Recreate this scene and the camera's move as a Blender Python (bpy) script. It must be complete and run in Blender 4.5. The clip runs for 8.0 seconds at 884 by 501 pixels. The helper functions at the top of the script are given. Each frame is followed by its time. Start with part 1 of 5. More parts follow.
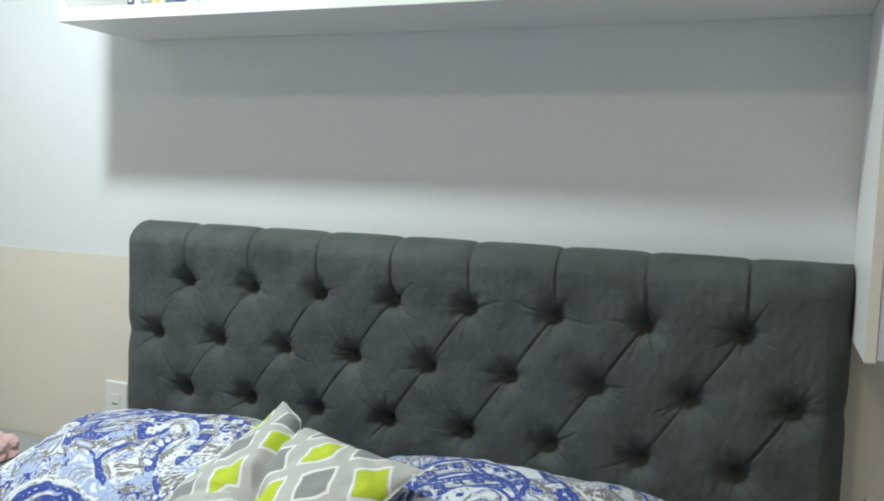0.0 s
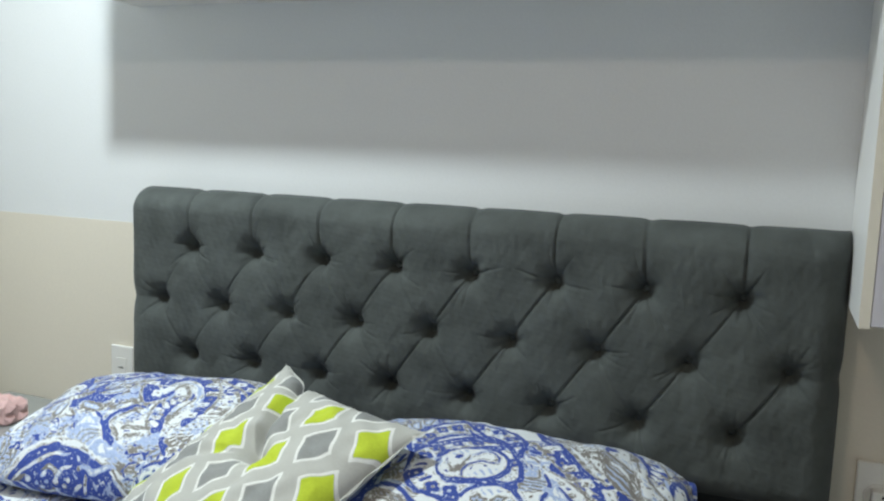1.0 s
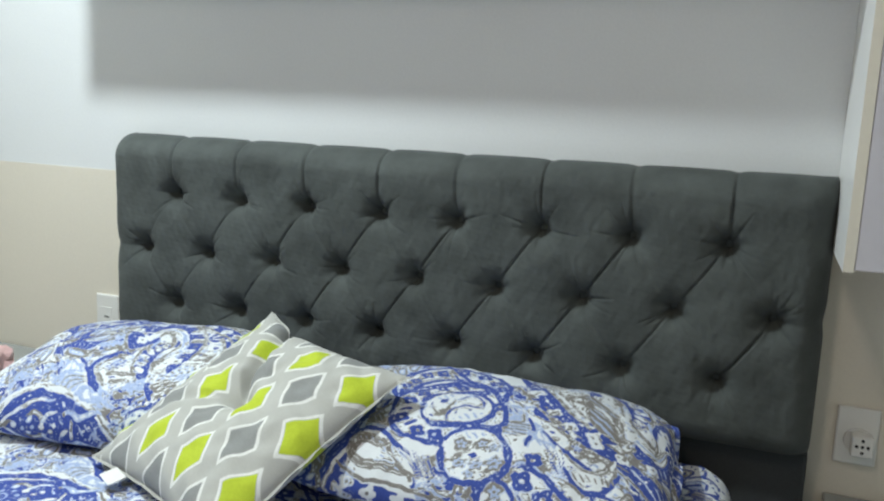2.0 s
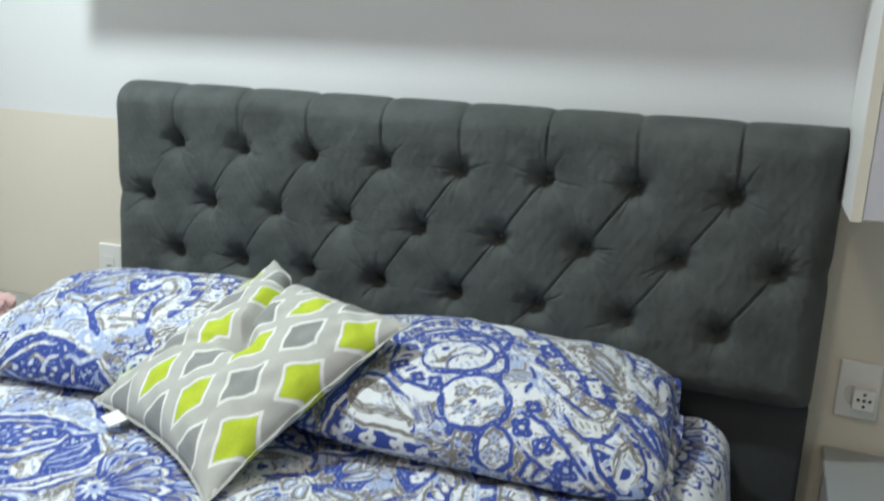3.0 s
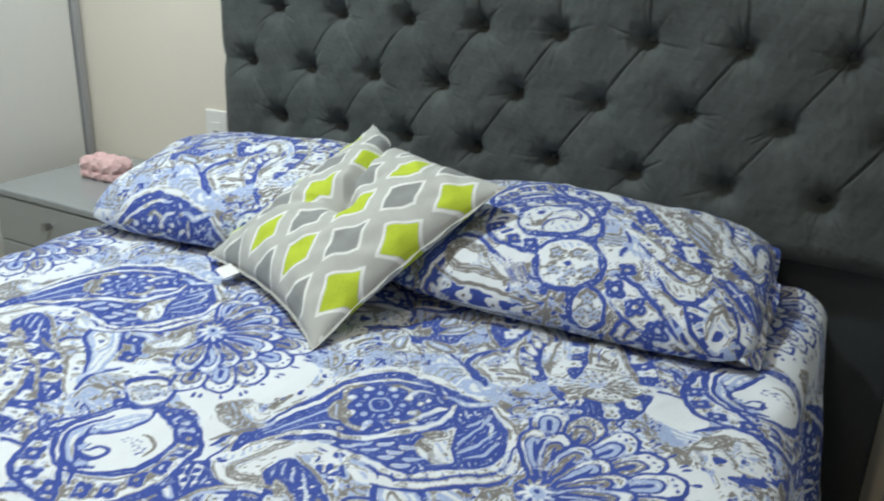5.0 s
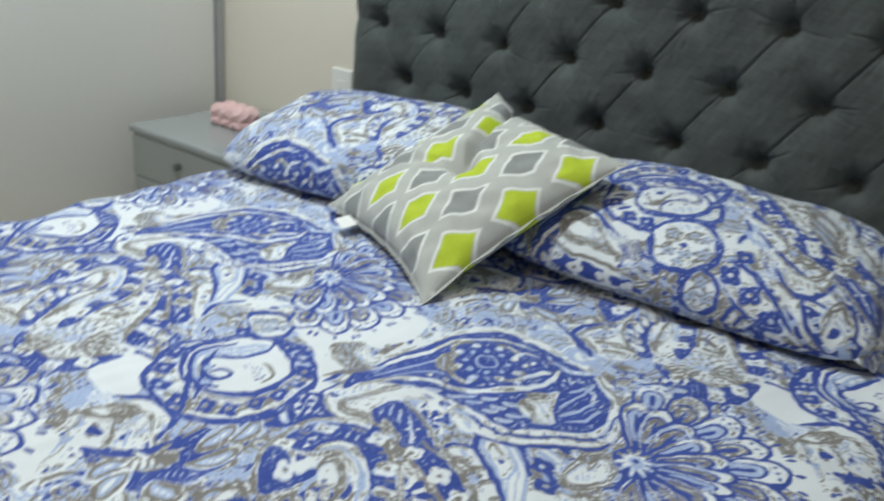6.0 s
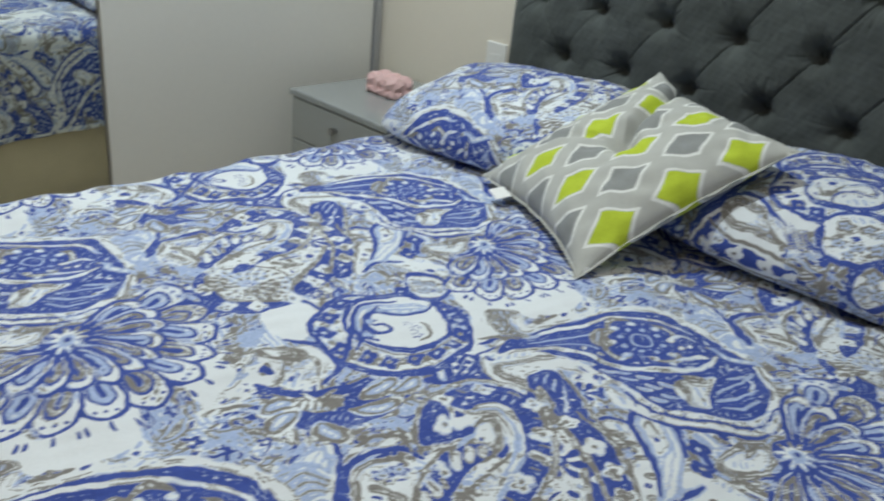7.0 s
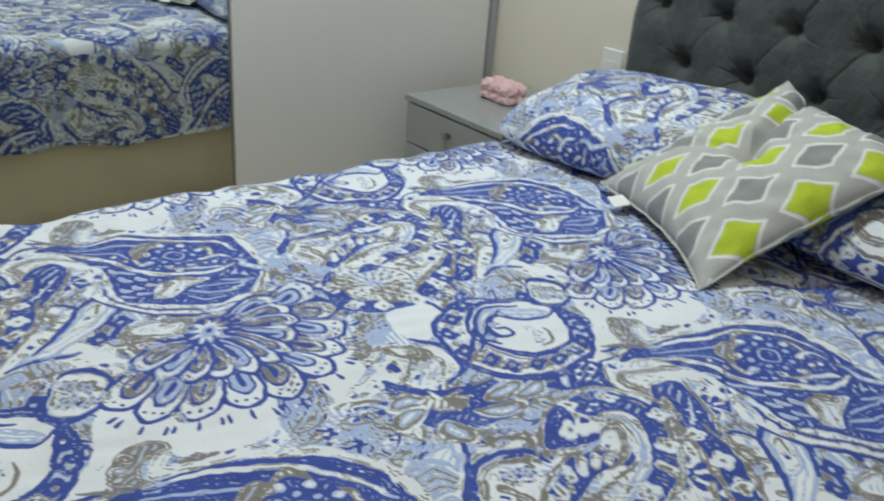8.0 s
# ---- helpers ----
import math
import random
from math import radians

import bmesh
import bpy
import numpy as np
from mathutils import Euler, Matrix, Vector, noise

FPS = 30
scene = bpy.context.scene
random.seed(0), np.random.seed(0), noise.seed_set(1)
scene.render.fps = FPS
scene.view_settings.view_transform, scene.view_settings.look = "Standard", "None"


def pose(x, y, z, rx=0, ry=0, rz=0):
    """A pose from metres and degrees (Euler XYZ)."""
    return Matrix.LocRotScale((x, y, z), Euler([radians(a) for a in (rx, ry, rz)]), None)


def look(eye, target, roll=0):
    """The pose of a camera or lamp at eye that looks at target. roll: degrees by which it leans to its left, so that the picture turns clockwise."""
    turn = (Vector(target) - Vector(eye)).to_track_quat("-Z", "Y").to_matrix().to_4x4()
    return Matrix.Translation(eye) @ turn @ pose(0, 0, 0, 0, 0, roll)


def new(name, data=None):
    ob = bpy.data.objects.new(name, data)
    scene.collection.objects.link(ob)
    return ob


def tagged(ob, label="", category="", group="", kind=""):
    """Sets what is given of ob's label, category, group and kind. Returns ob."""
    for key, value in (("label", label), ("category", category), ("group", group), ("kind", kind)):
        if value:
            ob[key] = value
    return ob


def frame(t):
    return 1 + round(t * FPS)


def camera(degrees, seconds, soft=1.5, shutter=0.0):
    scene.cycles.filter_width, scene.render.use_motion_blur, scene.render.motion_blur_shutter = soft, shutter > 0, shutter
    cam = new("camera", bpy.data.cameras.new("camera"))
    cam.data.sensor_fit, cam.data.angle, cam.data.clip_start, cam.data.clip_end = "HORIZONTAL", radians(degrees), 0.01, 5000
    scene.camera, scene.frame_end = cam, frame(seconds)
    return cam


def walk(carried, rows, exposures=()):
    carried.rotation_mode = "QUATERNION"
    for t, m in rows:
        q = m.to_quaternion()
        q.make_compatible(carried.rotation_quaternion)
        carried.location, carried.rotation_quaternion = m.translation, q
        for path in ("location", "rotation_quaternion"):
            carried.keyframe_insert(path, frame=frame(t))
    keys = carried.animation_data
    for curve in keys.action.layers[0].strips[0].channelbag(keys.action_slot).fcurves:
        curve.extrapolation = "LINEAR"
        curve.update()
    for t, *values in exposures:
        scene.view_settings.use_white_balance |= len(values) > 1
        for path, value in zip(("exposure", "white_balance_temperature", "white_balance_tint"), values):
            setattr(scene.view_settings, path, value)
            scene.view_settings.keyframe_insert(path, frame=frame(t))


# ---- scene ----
cam = camera(55.8, 8.0, soft=2.0, shutter=0.7)
PATH = [
    (0, (1.477, -1.75, 1.314), (0.739, 0.102, 1.16), 2.2),
    (0.5, (1.494, -1.767, 1.307), (0.744, 0.079, 1.133), 1.9),
    (1, (1.489, -1.761, 1.314), (0.747, 0.081, 1.081), 2.3),
    (2.5, (1.497, -1.746, 1.279), (0.797, 0.09, 0.907), 2.5),
    (3, (1.497, -1.742, 1.261), (0.786, 0.079, 0.841), 3.1),
    (3.5, (1.499, -1.738, 1.24), (0.743, 0.038, 0.715), 2.5),
    (4, (1.496, -1.736, 1.24), (0.717, 0.01, 0.654), 2.2),
    (5.3, (1.512, -1.786, 1.245), (0.596, -0.161, 0.524), 1.8),
    (5.5, (1.518, -1.797, 1.249), (0.562, -0.186, 0.549), 2.0),
    (6, (1.491, -1.815, 1.226), (0.45, -0.291, 0.455), 5.3),
    (6.5, (1.482, -1.836, 1.219), (0.332, -0.42, 0.397), 5.7),
    (7, (1.46, -1.864, 1.211), (0.217, -0.542, 0.371), 5.9),
    (7.5, (1.455, -1.888, 1.211), (0.136, -0.666, 0.337), 4.5),
    (8, (1.444, -1.906, 1.214), (0.048, -0.752, 0.366), 4.6),
]
EXPOSURES = [(0.0, 0.02), (1.0, 0.04), (2.5, 0.12), (3.5, 0.15), (4.0, 0.03), (5.5, -0.01), (6.0, -0.14), (7.0, -0.36), (8.0, -0.37)]
walk(cam, [(t, look(eye, target, roll)) for t, eye, target, roll in PATH], EXPOSURES)

# ---- light ----
world = bpy.data.worlds.new("room_world")
world.use_nodes = True
world.node_tree.nodes["Background"].inputs[0].default_value = (0.6, 0.66, 0.75, 1)
world.node_tree.nodes["Background"].inputs[1].default_value = 0.05
scene.world = world
LAMP = (0.160, -0.885, 2.58)
CEILING = 2.63


def area_lamp(name, where, target, size, watts, colour):
    data = bpy.data.lights.new(name, "AREA")
    data.shape, data.size, data.energy, data.color = "DISK", size, watts, colour
    ob = new(name, data)
    ob.matrix_world = look(where, target)
    return ob


LAMP_BACK = (0.95, -1.90, 2.58)
area_lamp("ceiling_light_glow", (LAMP[0], LAMP[1], LAMP[2] - 0.012), (LAMP[0], LAMP[1], 0), 0.15, 31.5, (0.865, 0.975, 1.0))
area_lamp("ceiling_light_glow", (LAMP_BACK[0], LAMP_BACK[1], LAMP_BACK[2] - 0.012), (LAMP_BACK[0], LAMP_BACK[1], 0), 0.24, 7.6, (1.0, 0.80, 0.60))


# ---- materials ----
def mat(name, colour, rough=0.6, metal=0.0, spec=0.5, vary=0.06, scale=6.0, fine=90.0, bump=0.05, sheen=0.0, coat=0.0, grit=1.0):
    """A surface with broad stains and fine grain in colour, gloss and relief."""
    m = bpy.data.materials.new(name)
    m.use_nodes = True
    t = m.node_tree
    b = t.nodes["Principled BSDF"]
    link = t.links.new
    co = t.nodes.new("ShaderNodeTexCoord")
    broad, grain = t.nodes.new("ShaderNodeTexNoise"), t.nodes.new("ShaderNodeTexNoise")
    broad.inputs["Scale"].default_value, grain.inputs["Scale"].default_value = scale, fine
    broad.inputs["Detail"].default_value, grain.inputs["Detail"].default_value = 4, 3
    link(co.outputs["Object"], broad.inputs["Vector"])
    link(co.outputs["Object"], grain.inputs["Vector"])
    add = t.nodes.new("ShaderNodeMath")
    add.operation = "MULTIPLY_ADD"
    link(grain.outputs["Fac"], add.inputs[0])
    add.inputs[1].default_value = grit
    link(broad.outputs["Fac"], add.inputs[2])
    ramp = t.nodes.new("ShaderNodeMapRange")
    ramp.inputs["From Min"].default_value, ramp.inputs["From Max"].default_value = 0.3 + 0.3 * grit, 0.7 + 0.7 * grit
    ramp.inputs["To Min"].default_value, ramp.inputs["To Max"].default_value = 1 - vary, 1 + vary
    link(add.outputs[0], ramp.inputs["Value"])
    mul = t.nodes.new("ShaderNodeVectorMath")
    mul.operation = "SCALE"
    mul.inputs[0].default_value = colour
    link(ramp.outputs[0], mul.inputs["Scale"])
    link(mul.outputs[0], b.inputs["Base Color"])
    rr = t.nodes.new("ShaderNodeMapRange")
    rr.inputs["To Min"].default_value, rr.inputs["To Max"].default_value = max(rough - 0.06, 0.02), min(rough + 0.06, 1)
    link(broad.outputs["Fac"], rr.inputs["Value"])
    link(rr.outputs[0], b.inputs["Roughness"])
    b.inputs["Metallic"].default_value = metal
    b.inputs["Specular IOR Level"].default_value = spec
    if sheen:
        b.inputs["Sheen Weight"].default_value, b.inputs["Sheen Roughness"].default_value = sheen, 0.35
    if coat:
        b.inputs["Coat Weight"].default_value, b.inputs["Coat Roughness"].default_value = coat, 0.08
    if bump:
        bp = t.nodes.new("ShaderNodeBump")
        bp.inputs["Strength"].default_value, bp.inputs["Distance"].default_value = bump, 0.004
        link(grain.outputs["Fac"], bp.inputs["Height"])
        link(bp.outputs[0], b.inputs["Normal"])
    return m


WALL_WHITE = mat("wall_paint_white", (0.74, 0.76, 0.77), 0.75, vary=0.03, scale=2, fine=160, bump=0.08)
WALL_CREAM = mat("cream_wall", (0.75, 0.70, 0.60), 0.75, vary=0.03, scale=2, fine=160, bump=0.08)
CEIL = mat("ceiling_paint", (0.80, 0.80, 0.79), 0.85, vary=0.02, scale=2)
FLOOR = mat("floor_tile", (0.60, 0.53, 0.41), 0.35, vary=0.08, scale=3, fine=30, bump=0.02)
VELVET = mat("charcoal_velvet", (0.080, 0.090, 0.087), 0.85, spec=0.15, vary=0.26, scale=11, fine=220, bump=0.05, sheen=0.07, grit=0.12)
BASE_CLOTH = mat("dark_base_cloth", (0.05, 0.056, 0.06), 0.9, spec=0.2, vary=0.15, scale=8, fine=260, bump=0.1)
BASE_BEIGE = mat("beige_base_cloth", (0.64, 0.57, 0.42), 0.9, spec=0.2, vary=0.12, scale=8, fine=260, bump=0.1)
WHITE_BOARD = mat("white_laminate", (0.80, 0.80, 0.78), 0.4, vary=0.02, scale=4, fine=60, bump=0.01)
EDGE = mat("cream_edge_band", (0.74, 0.70, 0.60), 0.45, vary=0.03, scale=5, fine=60, bump=0.01)
DOOR_LILAC = mat("pale_lilac_door", (0.60, 0.59, 0.64), 0.35, vary=0.02, scale=4, fine=60, bump=0.01)
WARDROBE = mat("pale_grey_lacquer", (0.68, 0.67, 0.63), 0.3, vary=0.02, scale=3, fine=60, bump=0.01)
ALU = mat("grey_aluminium", (0.43, 0.44, 0.46), 0.4, metal=0.6, vary=0.05, scale=8, fine=120, bump=0.02)
STAND = mat("grey_green_lacquer", (0.34, 0.36, 0.355), 0.3, vary=0.04, scale=5, fine=80, bump=0.01)
STAND_TOP = mat("grey_glass_top", (0.32, 0.345, 0.35), 0.16, vary=0.03, scale=5, fine=80, bump=0.0, coat=0.5)
CHROME = mat("dull_chrome", (0.35, 0.35, 0.35), 0.3, metal=1.0, vary=0.05, bump=0.0)
PLASTIC = mat("white_plastic", (0.80, 0.80, 0.77), 0.35, vary=0.02, scale=20, fine=200, bump=0.01)
DARK = mat("dark_hole", (0.02, 0.02, 0.02), 0.6, vary=0.1, bump=0.0)
PINK = mat("pink_gloss_ceramic", (0.80, 0.53, 0.52), 0.3, vary=0.08, scale=30, fine=200, bump=0.03, coat=0.3)
MATTRESS = mat("white_mattress_cloth", (0.75, 0.75, 0.73), 0.9, vary=0.05, scale=9, fine=200, bump=0.1)


def ink_material(name, ground, inks, rough=0.88, speck=0.14):
    """Printed cotton: three inks over a ground colour, each laid on where its weight is high, with a fine weave."""
    m = mat(name, ground, rough, spec=0.25, vary=0.05, scale=9, fine=240, bump=0.12, sheen=0.08)
    t = m.node_tree
    link = t.links.new
    b = t.nodes["Principled BSDF"]
    cloth = b.inputs["Base Color"].links[0].from_socket
    at = t.nodes.new("ShaderNodeAttribute")
    at.attribute_name = "inks"
    sep = t.nodes.new("ShaderNodeSeparateColor")
    link(at.outputs["Color"], sep.inputs[0])
    wear = t.nodes.new("ShaderNodeTexNoise")
    wear.inputs["Scale"].default_value, wear.inputs["Detail"].default_value = 210, 3
    co = next(n for n in t.nodes if n.type == "TEX_COORD")
    link(co.outputs["Object"], wear.inputs["Vector"])
    last = cloth
    for k, ink in enumerate(inks):
        edge = t.nodes.new("ShaderNodeMapRange")
        edge.interpolation_type = "SMOOTHSTEP"
        edge.inputs["From Min"].default_value, edge.inputs["From Max"].default_value = 0.32, 0.68
        rag = t.nodes.new("ShaderNodeMath")
        rag.operation = "MULTIPLY_ADD"
        link(wear.outputs["Fac"], rag.inputs[0])
        rag.inputs[1].default_value = 0.20
        shift = t.nodes.new("ShaderNodeMath")
        shift.operation = "SUBTRACT"
        link(sep.outputs[k], shift.inputs[0])
        shift.inputs[1].default_value = 0.10
        link(shift.outputs[0], rag.inputs[2])
        link(rag.outputs[0], edge.inputs["Value"])
        tint = t.nodes.new("ShaderNodeMapRange")
        tint.inputs["From Min"].default_value, tint.inputs["From Max"].default_value = 0.3, 0.7
        tint.inputs["To Min"].default_value, tint.inputs["To Max"].default_value = 1 - speck, 1 + speck
        link(wear.outputs["Fac"], tint.inputs["Value"])
        col = t.nodes.new("ShaderNodeVectorMath")
        col.operation = "SCALE"
        col.inputs[0].default_value = ink
        link(tint.outputs[0], col.inputs["Scale"])
        mix = t.nodes.new("ShaderNodeMix")
        mix.data_type = "RGBA"
        link(edge.outputs[0], mix.inputs["Factor"])
        link(last, mix.inputs["A"])
        link(col.outputs[0], mix.inputs["B"])
        last = mix.outputs["Result"]
    link(last, b.inputs["Base Color"])
    return m


PAISLEY = ink_material("paisley_cotton", (0.74, 0.78, 0.81), ((0.050, 0.086, 0.335), (0.225, 0.215, 0.202), (0.38, 0.47, 0.68)))
CUSHION = ink_material("diamond_print_cotton", (0.465, 0.47, 0.44), ((0.47, 0.57, 0.045), (0.27, 0.28, 0.275), (0.74, 0.75, 0.72)), speck=0.05)


def mirror_material():
    m = bpy.data.materials.new("mirror_glass")
    m.use_nodes = True
    b = m.node_tree.nodes["Principled BSDF"]
    b.inputs["Base Color"].default_value = (0.80, 0.82, 0.78, 1)
    b.inputs["Metallic"].default_value, b.inputs["Roughness"].default_value = 1.0, 0.015
    return m


MIRROR = mirror_material()


def glow_material():
    m = bpy.data.materials.new("lamp_diffuser")
    m.use_nodes = True
    b = m.node_tree.nodes["Principled BSDF"]
    b.inputs["Base Color"].default_value = (0.9, 0.9, 0.9, 1)
    b.inputs["Emission Color"].default_value, b.inputs["Emission Strength"].default_value = (0.95, 0.98, 1, 1), 6
    return m


GLOW = glow_material()


# ---- builders ----
def empty(name, x, y, z):
    ob = new(name)
    ob.empty_display_size = 0.1
    ob.location = (x, y, z)
    return ob


def part(name, bm, material, parent=None, label="", smooth=False):
    """Links a bmesh, in world metres, as one mesh object under its thing."""
    me = bpy.data.meshes.new(name)
    if smooth:
        for f in bm.faces:
            f.smooth = True
    bm.to_mesh(me)
    bm.free()
    me.materials.append(material)
    ob = new(name, me)
    if parent:
        ob.parent = parent
        base, p = Vector((0, 0, 0)), parent
        while p:
            base += p.location
            p = p.parent
        me.transform(Matrix.Translation(-base))
    if label:
        ob["label"] = label
    return ob


def box(x0, x1, y0, y1, z0, z1, bevel=0.0, steps=2):
    bm = bmesh.new()
    bmesh.ops.create_cube(bm, size=1)
    for v in bm.verts:
        v.co = Vector(((x0, x1)[v.co.x > 0], (y0, y1)[v.co.y > 0], (z0, z1)[v.co.z > 0]))
    if bevel:
        bmesh.ops.bevel(bm, geom=bm.edges[:], offset=bevel, segments=steps, profile=0.5, affect="EDGES")
    return bm


def rod(p, q, r0, r1=None, n=16):
    bm = bmesh.new()
    p, q = Vector(p), Vector(q)
    bmesh.ops.create_cone(bm, cap_ends=True, segments=n, radius1=r0, radius2=r0 if r1 is None else r1, depth=(q - p).length)
    bmesh.ops.transform(bm, verts=bm.verts, matrix=Matrix.Translation((p + q) / 2) @ (q - p).to_track_quat("Z", "Y").to_matrix().to_4x4())
    return bm


def grid_mesh(name, xyz, material, parent=None, label="", closed=False, prints=None, faces_flip=False):
    """A smooth sheet from an array of places (rows, columns, 3), with the printed inks kept per corner point."""
    n, k = xyz.shape[:2]
    idx = np.arange(n * k).reshape(n, k)
    q = np.stack([idx[:-1, :-1], idx[:-1, 1:], idx[1:, 1:], idx[1:, :-1]], -1).reshape(-1, 4)
    if faces_flip:
        q = q[:, ::-1]
    off = np.zeros(3)
    p = parent
    while p:
        off += np.array(p.location)
        p = p.parent
    co = (xyz.reshape(-1, 3) - off).astype(np.float32)
    me = bpy.data.meshes.new(name)
    me.vertices.add(len(co))
    me.vertices.foreach_set("co", co.ravel())
    me.loops.add(q.size)
    me.loops.foreach_set("vertex_index", q.ravel().astype(np.int32))
    me.polygons.add(len(q))
    me.polygons.foreach_set("loop_start", np.arange(0, q.size, 4, dtype=np.int32))
    me.update(calc_edges=True)
    me.polygons.foreach_set("use_smooth", np.ones(len(q), dtype=bool))
    if prints is not None:
        a = me.attributes.new("inks", "FLOAT_COLOR", "POINT")
        a.data.foreach_set("color", np.concatenate([prints.reshape(-1, 3), np.ones((n * k, 1))], 1).astype(np.float32).ravel())
    me.materials.append(material)
    ob = new(name, me)
    if parent:
        ob.parent = parent
    if label:
        ob["label"] = label
    return ob


def structure(ob, label, category):
    return tagged(ob, label, category, kind="structure")


# ---- the room ----
W, E, S = -1.34, 2.45, -3.30
TONE = 1.094
structure(part("floor", box(W - 0.1, E + 0.1, S - 0.1, 0.1, -0.1, 0), FLOOR), "beige ceramic tile floor with a low sheen", "floor")
structure(part("ceiling", box(W - 0.1, E + 0.1, S - 0.1, 0.1, CEILING, CEILING + 0.1), CEIL), "plain white painted ceiling", "ceiling")
# cool white above TONE, cream below it
wall = structure(part("wall_north", box(W, E, 0.0, 0.12, TONE, CEILING), WALL_WHITE), "wall, cool white above and cream below", "wall")
part("lower_wall", box(W, E, -0.0015, 0.12, 0, TONE), WALL_CREAM, wall, "cream lower wall")
structure(part("wall_west", box(W - 0.1, W, S, 0.12, 0, CEILING), WALL_WHITE), "white painted wall behind the wardrobe", "wall")
structure(part("wall_east", box(E, E + 0.1, S, 0.12, 0, CEILING), WALL_WHITE), "white painted side wall", "wall")
structure(part("wall_south", box(W - 0.1, E + 0.1, S - 0.1, S, 0, CEILING), WALL_WHITE), "white painted wall opposite the bed", "wall")

# ---- ceiling lamp ----
for L in (LAMP, LAMP_BACK):
    lamp = tagged(empty("ceiling_lamp", *L), "small round white flush ceiling lamp, lit", "lamp", "ceiling lamps")
    part("rim", rod((L[0], L[1], L[2] - 0.004), (L[0], L[1], CEILING), 0.135, n=40), WHITE_BOARD, lamp)
    part("diffuser", rod((L[0], L[1], L[2] - 0.008), (L[0], L[1], L[2] - 0.003), 0.122, n=40), GLOW, lamp, "glowing white diffuser")

# ---- wardrobe ----
WX = -0.672
wardrobe = tagged(empty("wardrobe", W + 0.3, -1.6, 0), "tall pale grey sliding-door wardrobe with a mirror door", "wardrobe")
part("carcass", box(W + 0.002, WX - 0.05, S + 0.02, -0.012, 0.0, 2.40), WARDROBE, wardrobe)
part("sliding_door", box(WX - 0.04, WX, -0.943, -0.037, 0.03, 2.36, 0.003), WARDROBE, wardrobe, "plain pale grey sliding door")
part("end_profile", box(WX - 0.045, WX + 0.010, -0.034, -0.008, 0.0, 2.40, 0.004), ALU, wardrobe, "grey aluminium end profile")
mdoor = part("mirror_door", box(WX - 0.045, WX - 0.012, -1.92, -0.948, 0.03, 2.36, 0.003), WARDROBE, wardrobe, "mirrored sliding door")
part("mirror_pane", box(WX - 0.011, WX - 0.006, -1.91, -0.951, 0.035, 2.35), MIRROR, mdoor, "clear mirror glass")
part("sliding_door", box(WX - 0.04, WX, S + 0.03, -1.925, 0.03, 2.36, 0.003), WARDROBE, wardrobe, "plain pale grey sliding door")

# ---- shelf with wall cabinet ----
SH_Z, SH_Y, SH_X = 1.659, -0.258, -0.098
CX, CY, CZ = 1.617, -0.315, 1.066
shelf = tagged(empty("wall_shelf", 0.77, -0.01, SH_Z), "long white laminate wall shelf above the headboard", "shelf")
part("board", box(SH_X, CX - 0.001, SH_Y, -0.002, SH_Z, SH_Z + 0.03, 0.0015), WHITE_BOARD, shelf)
part("side_panel", box(SH_X, SH_X + 0.018, SH_Y + 0.003, -0.002, SH_Z + 0.031, SH_Z + 0.36, 0.001), WHITE_BOARD, shelf)
part("top_board", box(SH_X, CX - 0.001, SH_Y, -0.002, SH_Z + 0.361, SH_Z + 0.385, 0.0015), WHITE_BOARD, shelf)
cab = tagged(empty("wall_cabinet", CX + 0.3, -0.01, CZ), "white wall cabinet with a pale lilac door", "cabinet")
part("side_panel", box(CX, CX + 0.016, CY, -0.002, CZ, 2.2), WHITE_BOARD, cab)
part("edge_band", box(CX, CX + 0.016, CY - 0.002, CY - 0.0002, CZ, 2.2), EDGE, cab, "cream edge band")
part("body", box(CX + 0.017, 2.25, CY + 0.02, -0.002, CZ + 0.002, 2.2), WHITE_BOARD, cab)
part("door", box(CX + 0.0165, 2.25, CY - 0.001, CY + 0.018, CZ + 0.004, 2.198, 0.0015), DOOR_LILAC, cab, "pale lilac door")

# ---- bed ----
BX0, BX1, BY0, BZ = -0.012, 1.487, -2.12, 0.615
bed = tagged(empty("bed", 0.78, -1.1, 0), "double bed with a charcoal button-tufted velvet headboard", "bed")
part("base", box(BX0 + 0.03, BX1 - 0.03, BY0 + 0.03, -0.10, 0.002, 0.33, 0.01), BASE_BEIGE, bed, "beige cloth bed base")
part("mattress", box(BX0 + 0.03, BX1 - 0.03, BY0 + 0.03, -0.11, 0.331, 0.57, 0.04, 4), MATTRESS, bed, "white mattress")
HB0, HB1, HBT, PAD = -0.030, 1.620, 1.203, 0.668
part("lower_board", box(HB0 + 0.012, HB1 - 0.002, -0.075, -0.004, 0.02, PAD, 0.008), BASE_CLOTH, bed, "flat charcoal lower headboard panel")
STEP, BUT0, ROWS_Z = 0.1815, 0.167, (1.064, 0.931, 0.800)
buttons = [(BUT0 + STEP * (i - (0.5 if r == 1 else 0)), z) for r, z in enumerate(ROWS_Z) for i in range(9 if r == 1 else 8)]


def ripple(x, y, seed, size, n=14):
    """Smooth unevenness of about unit height: crossing waves of several lengths round one size."""
    r = np.random.RandomState(seed)
    out = np.zeros_like(x)
    for _ in range(n):
        a, k, p = r.rand() * 2 * math.pi, 2 * math.pi / (size * (0.6 + 0.9 * r.rand())), r.rand() * 6.3
        out += np.sin(k * (x * math.cos(a) + y * math.sin(a)) + p)
    return out / math.sqrt(n)


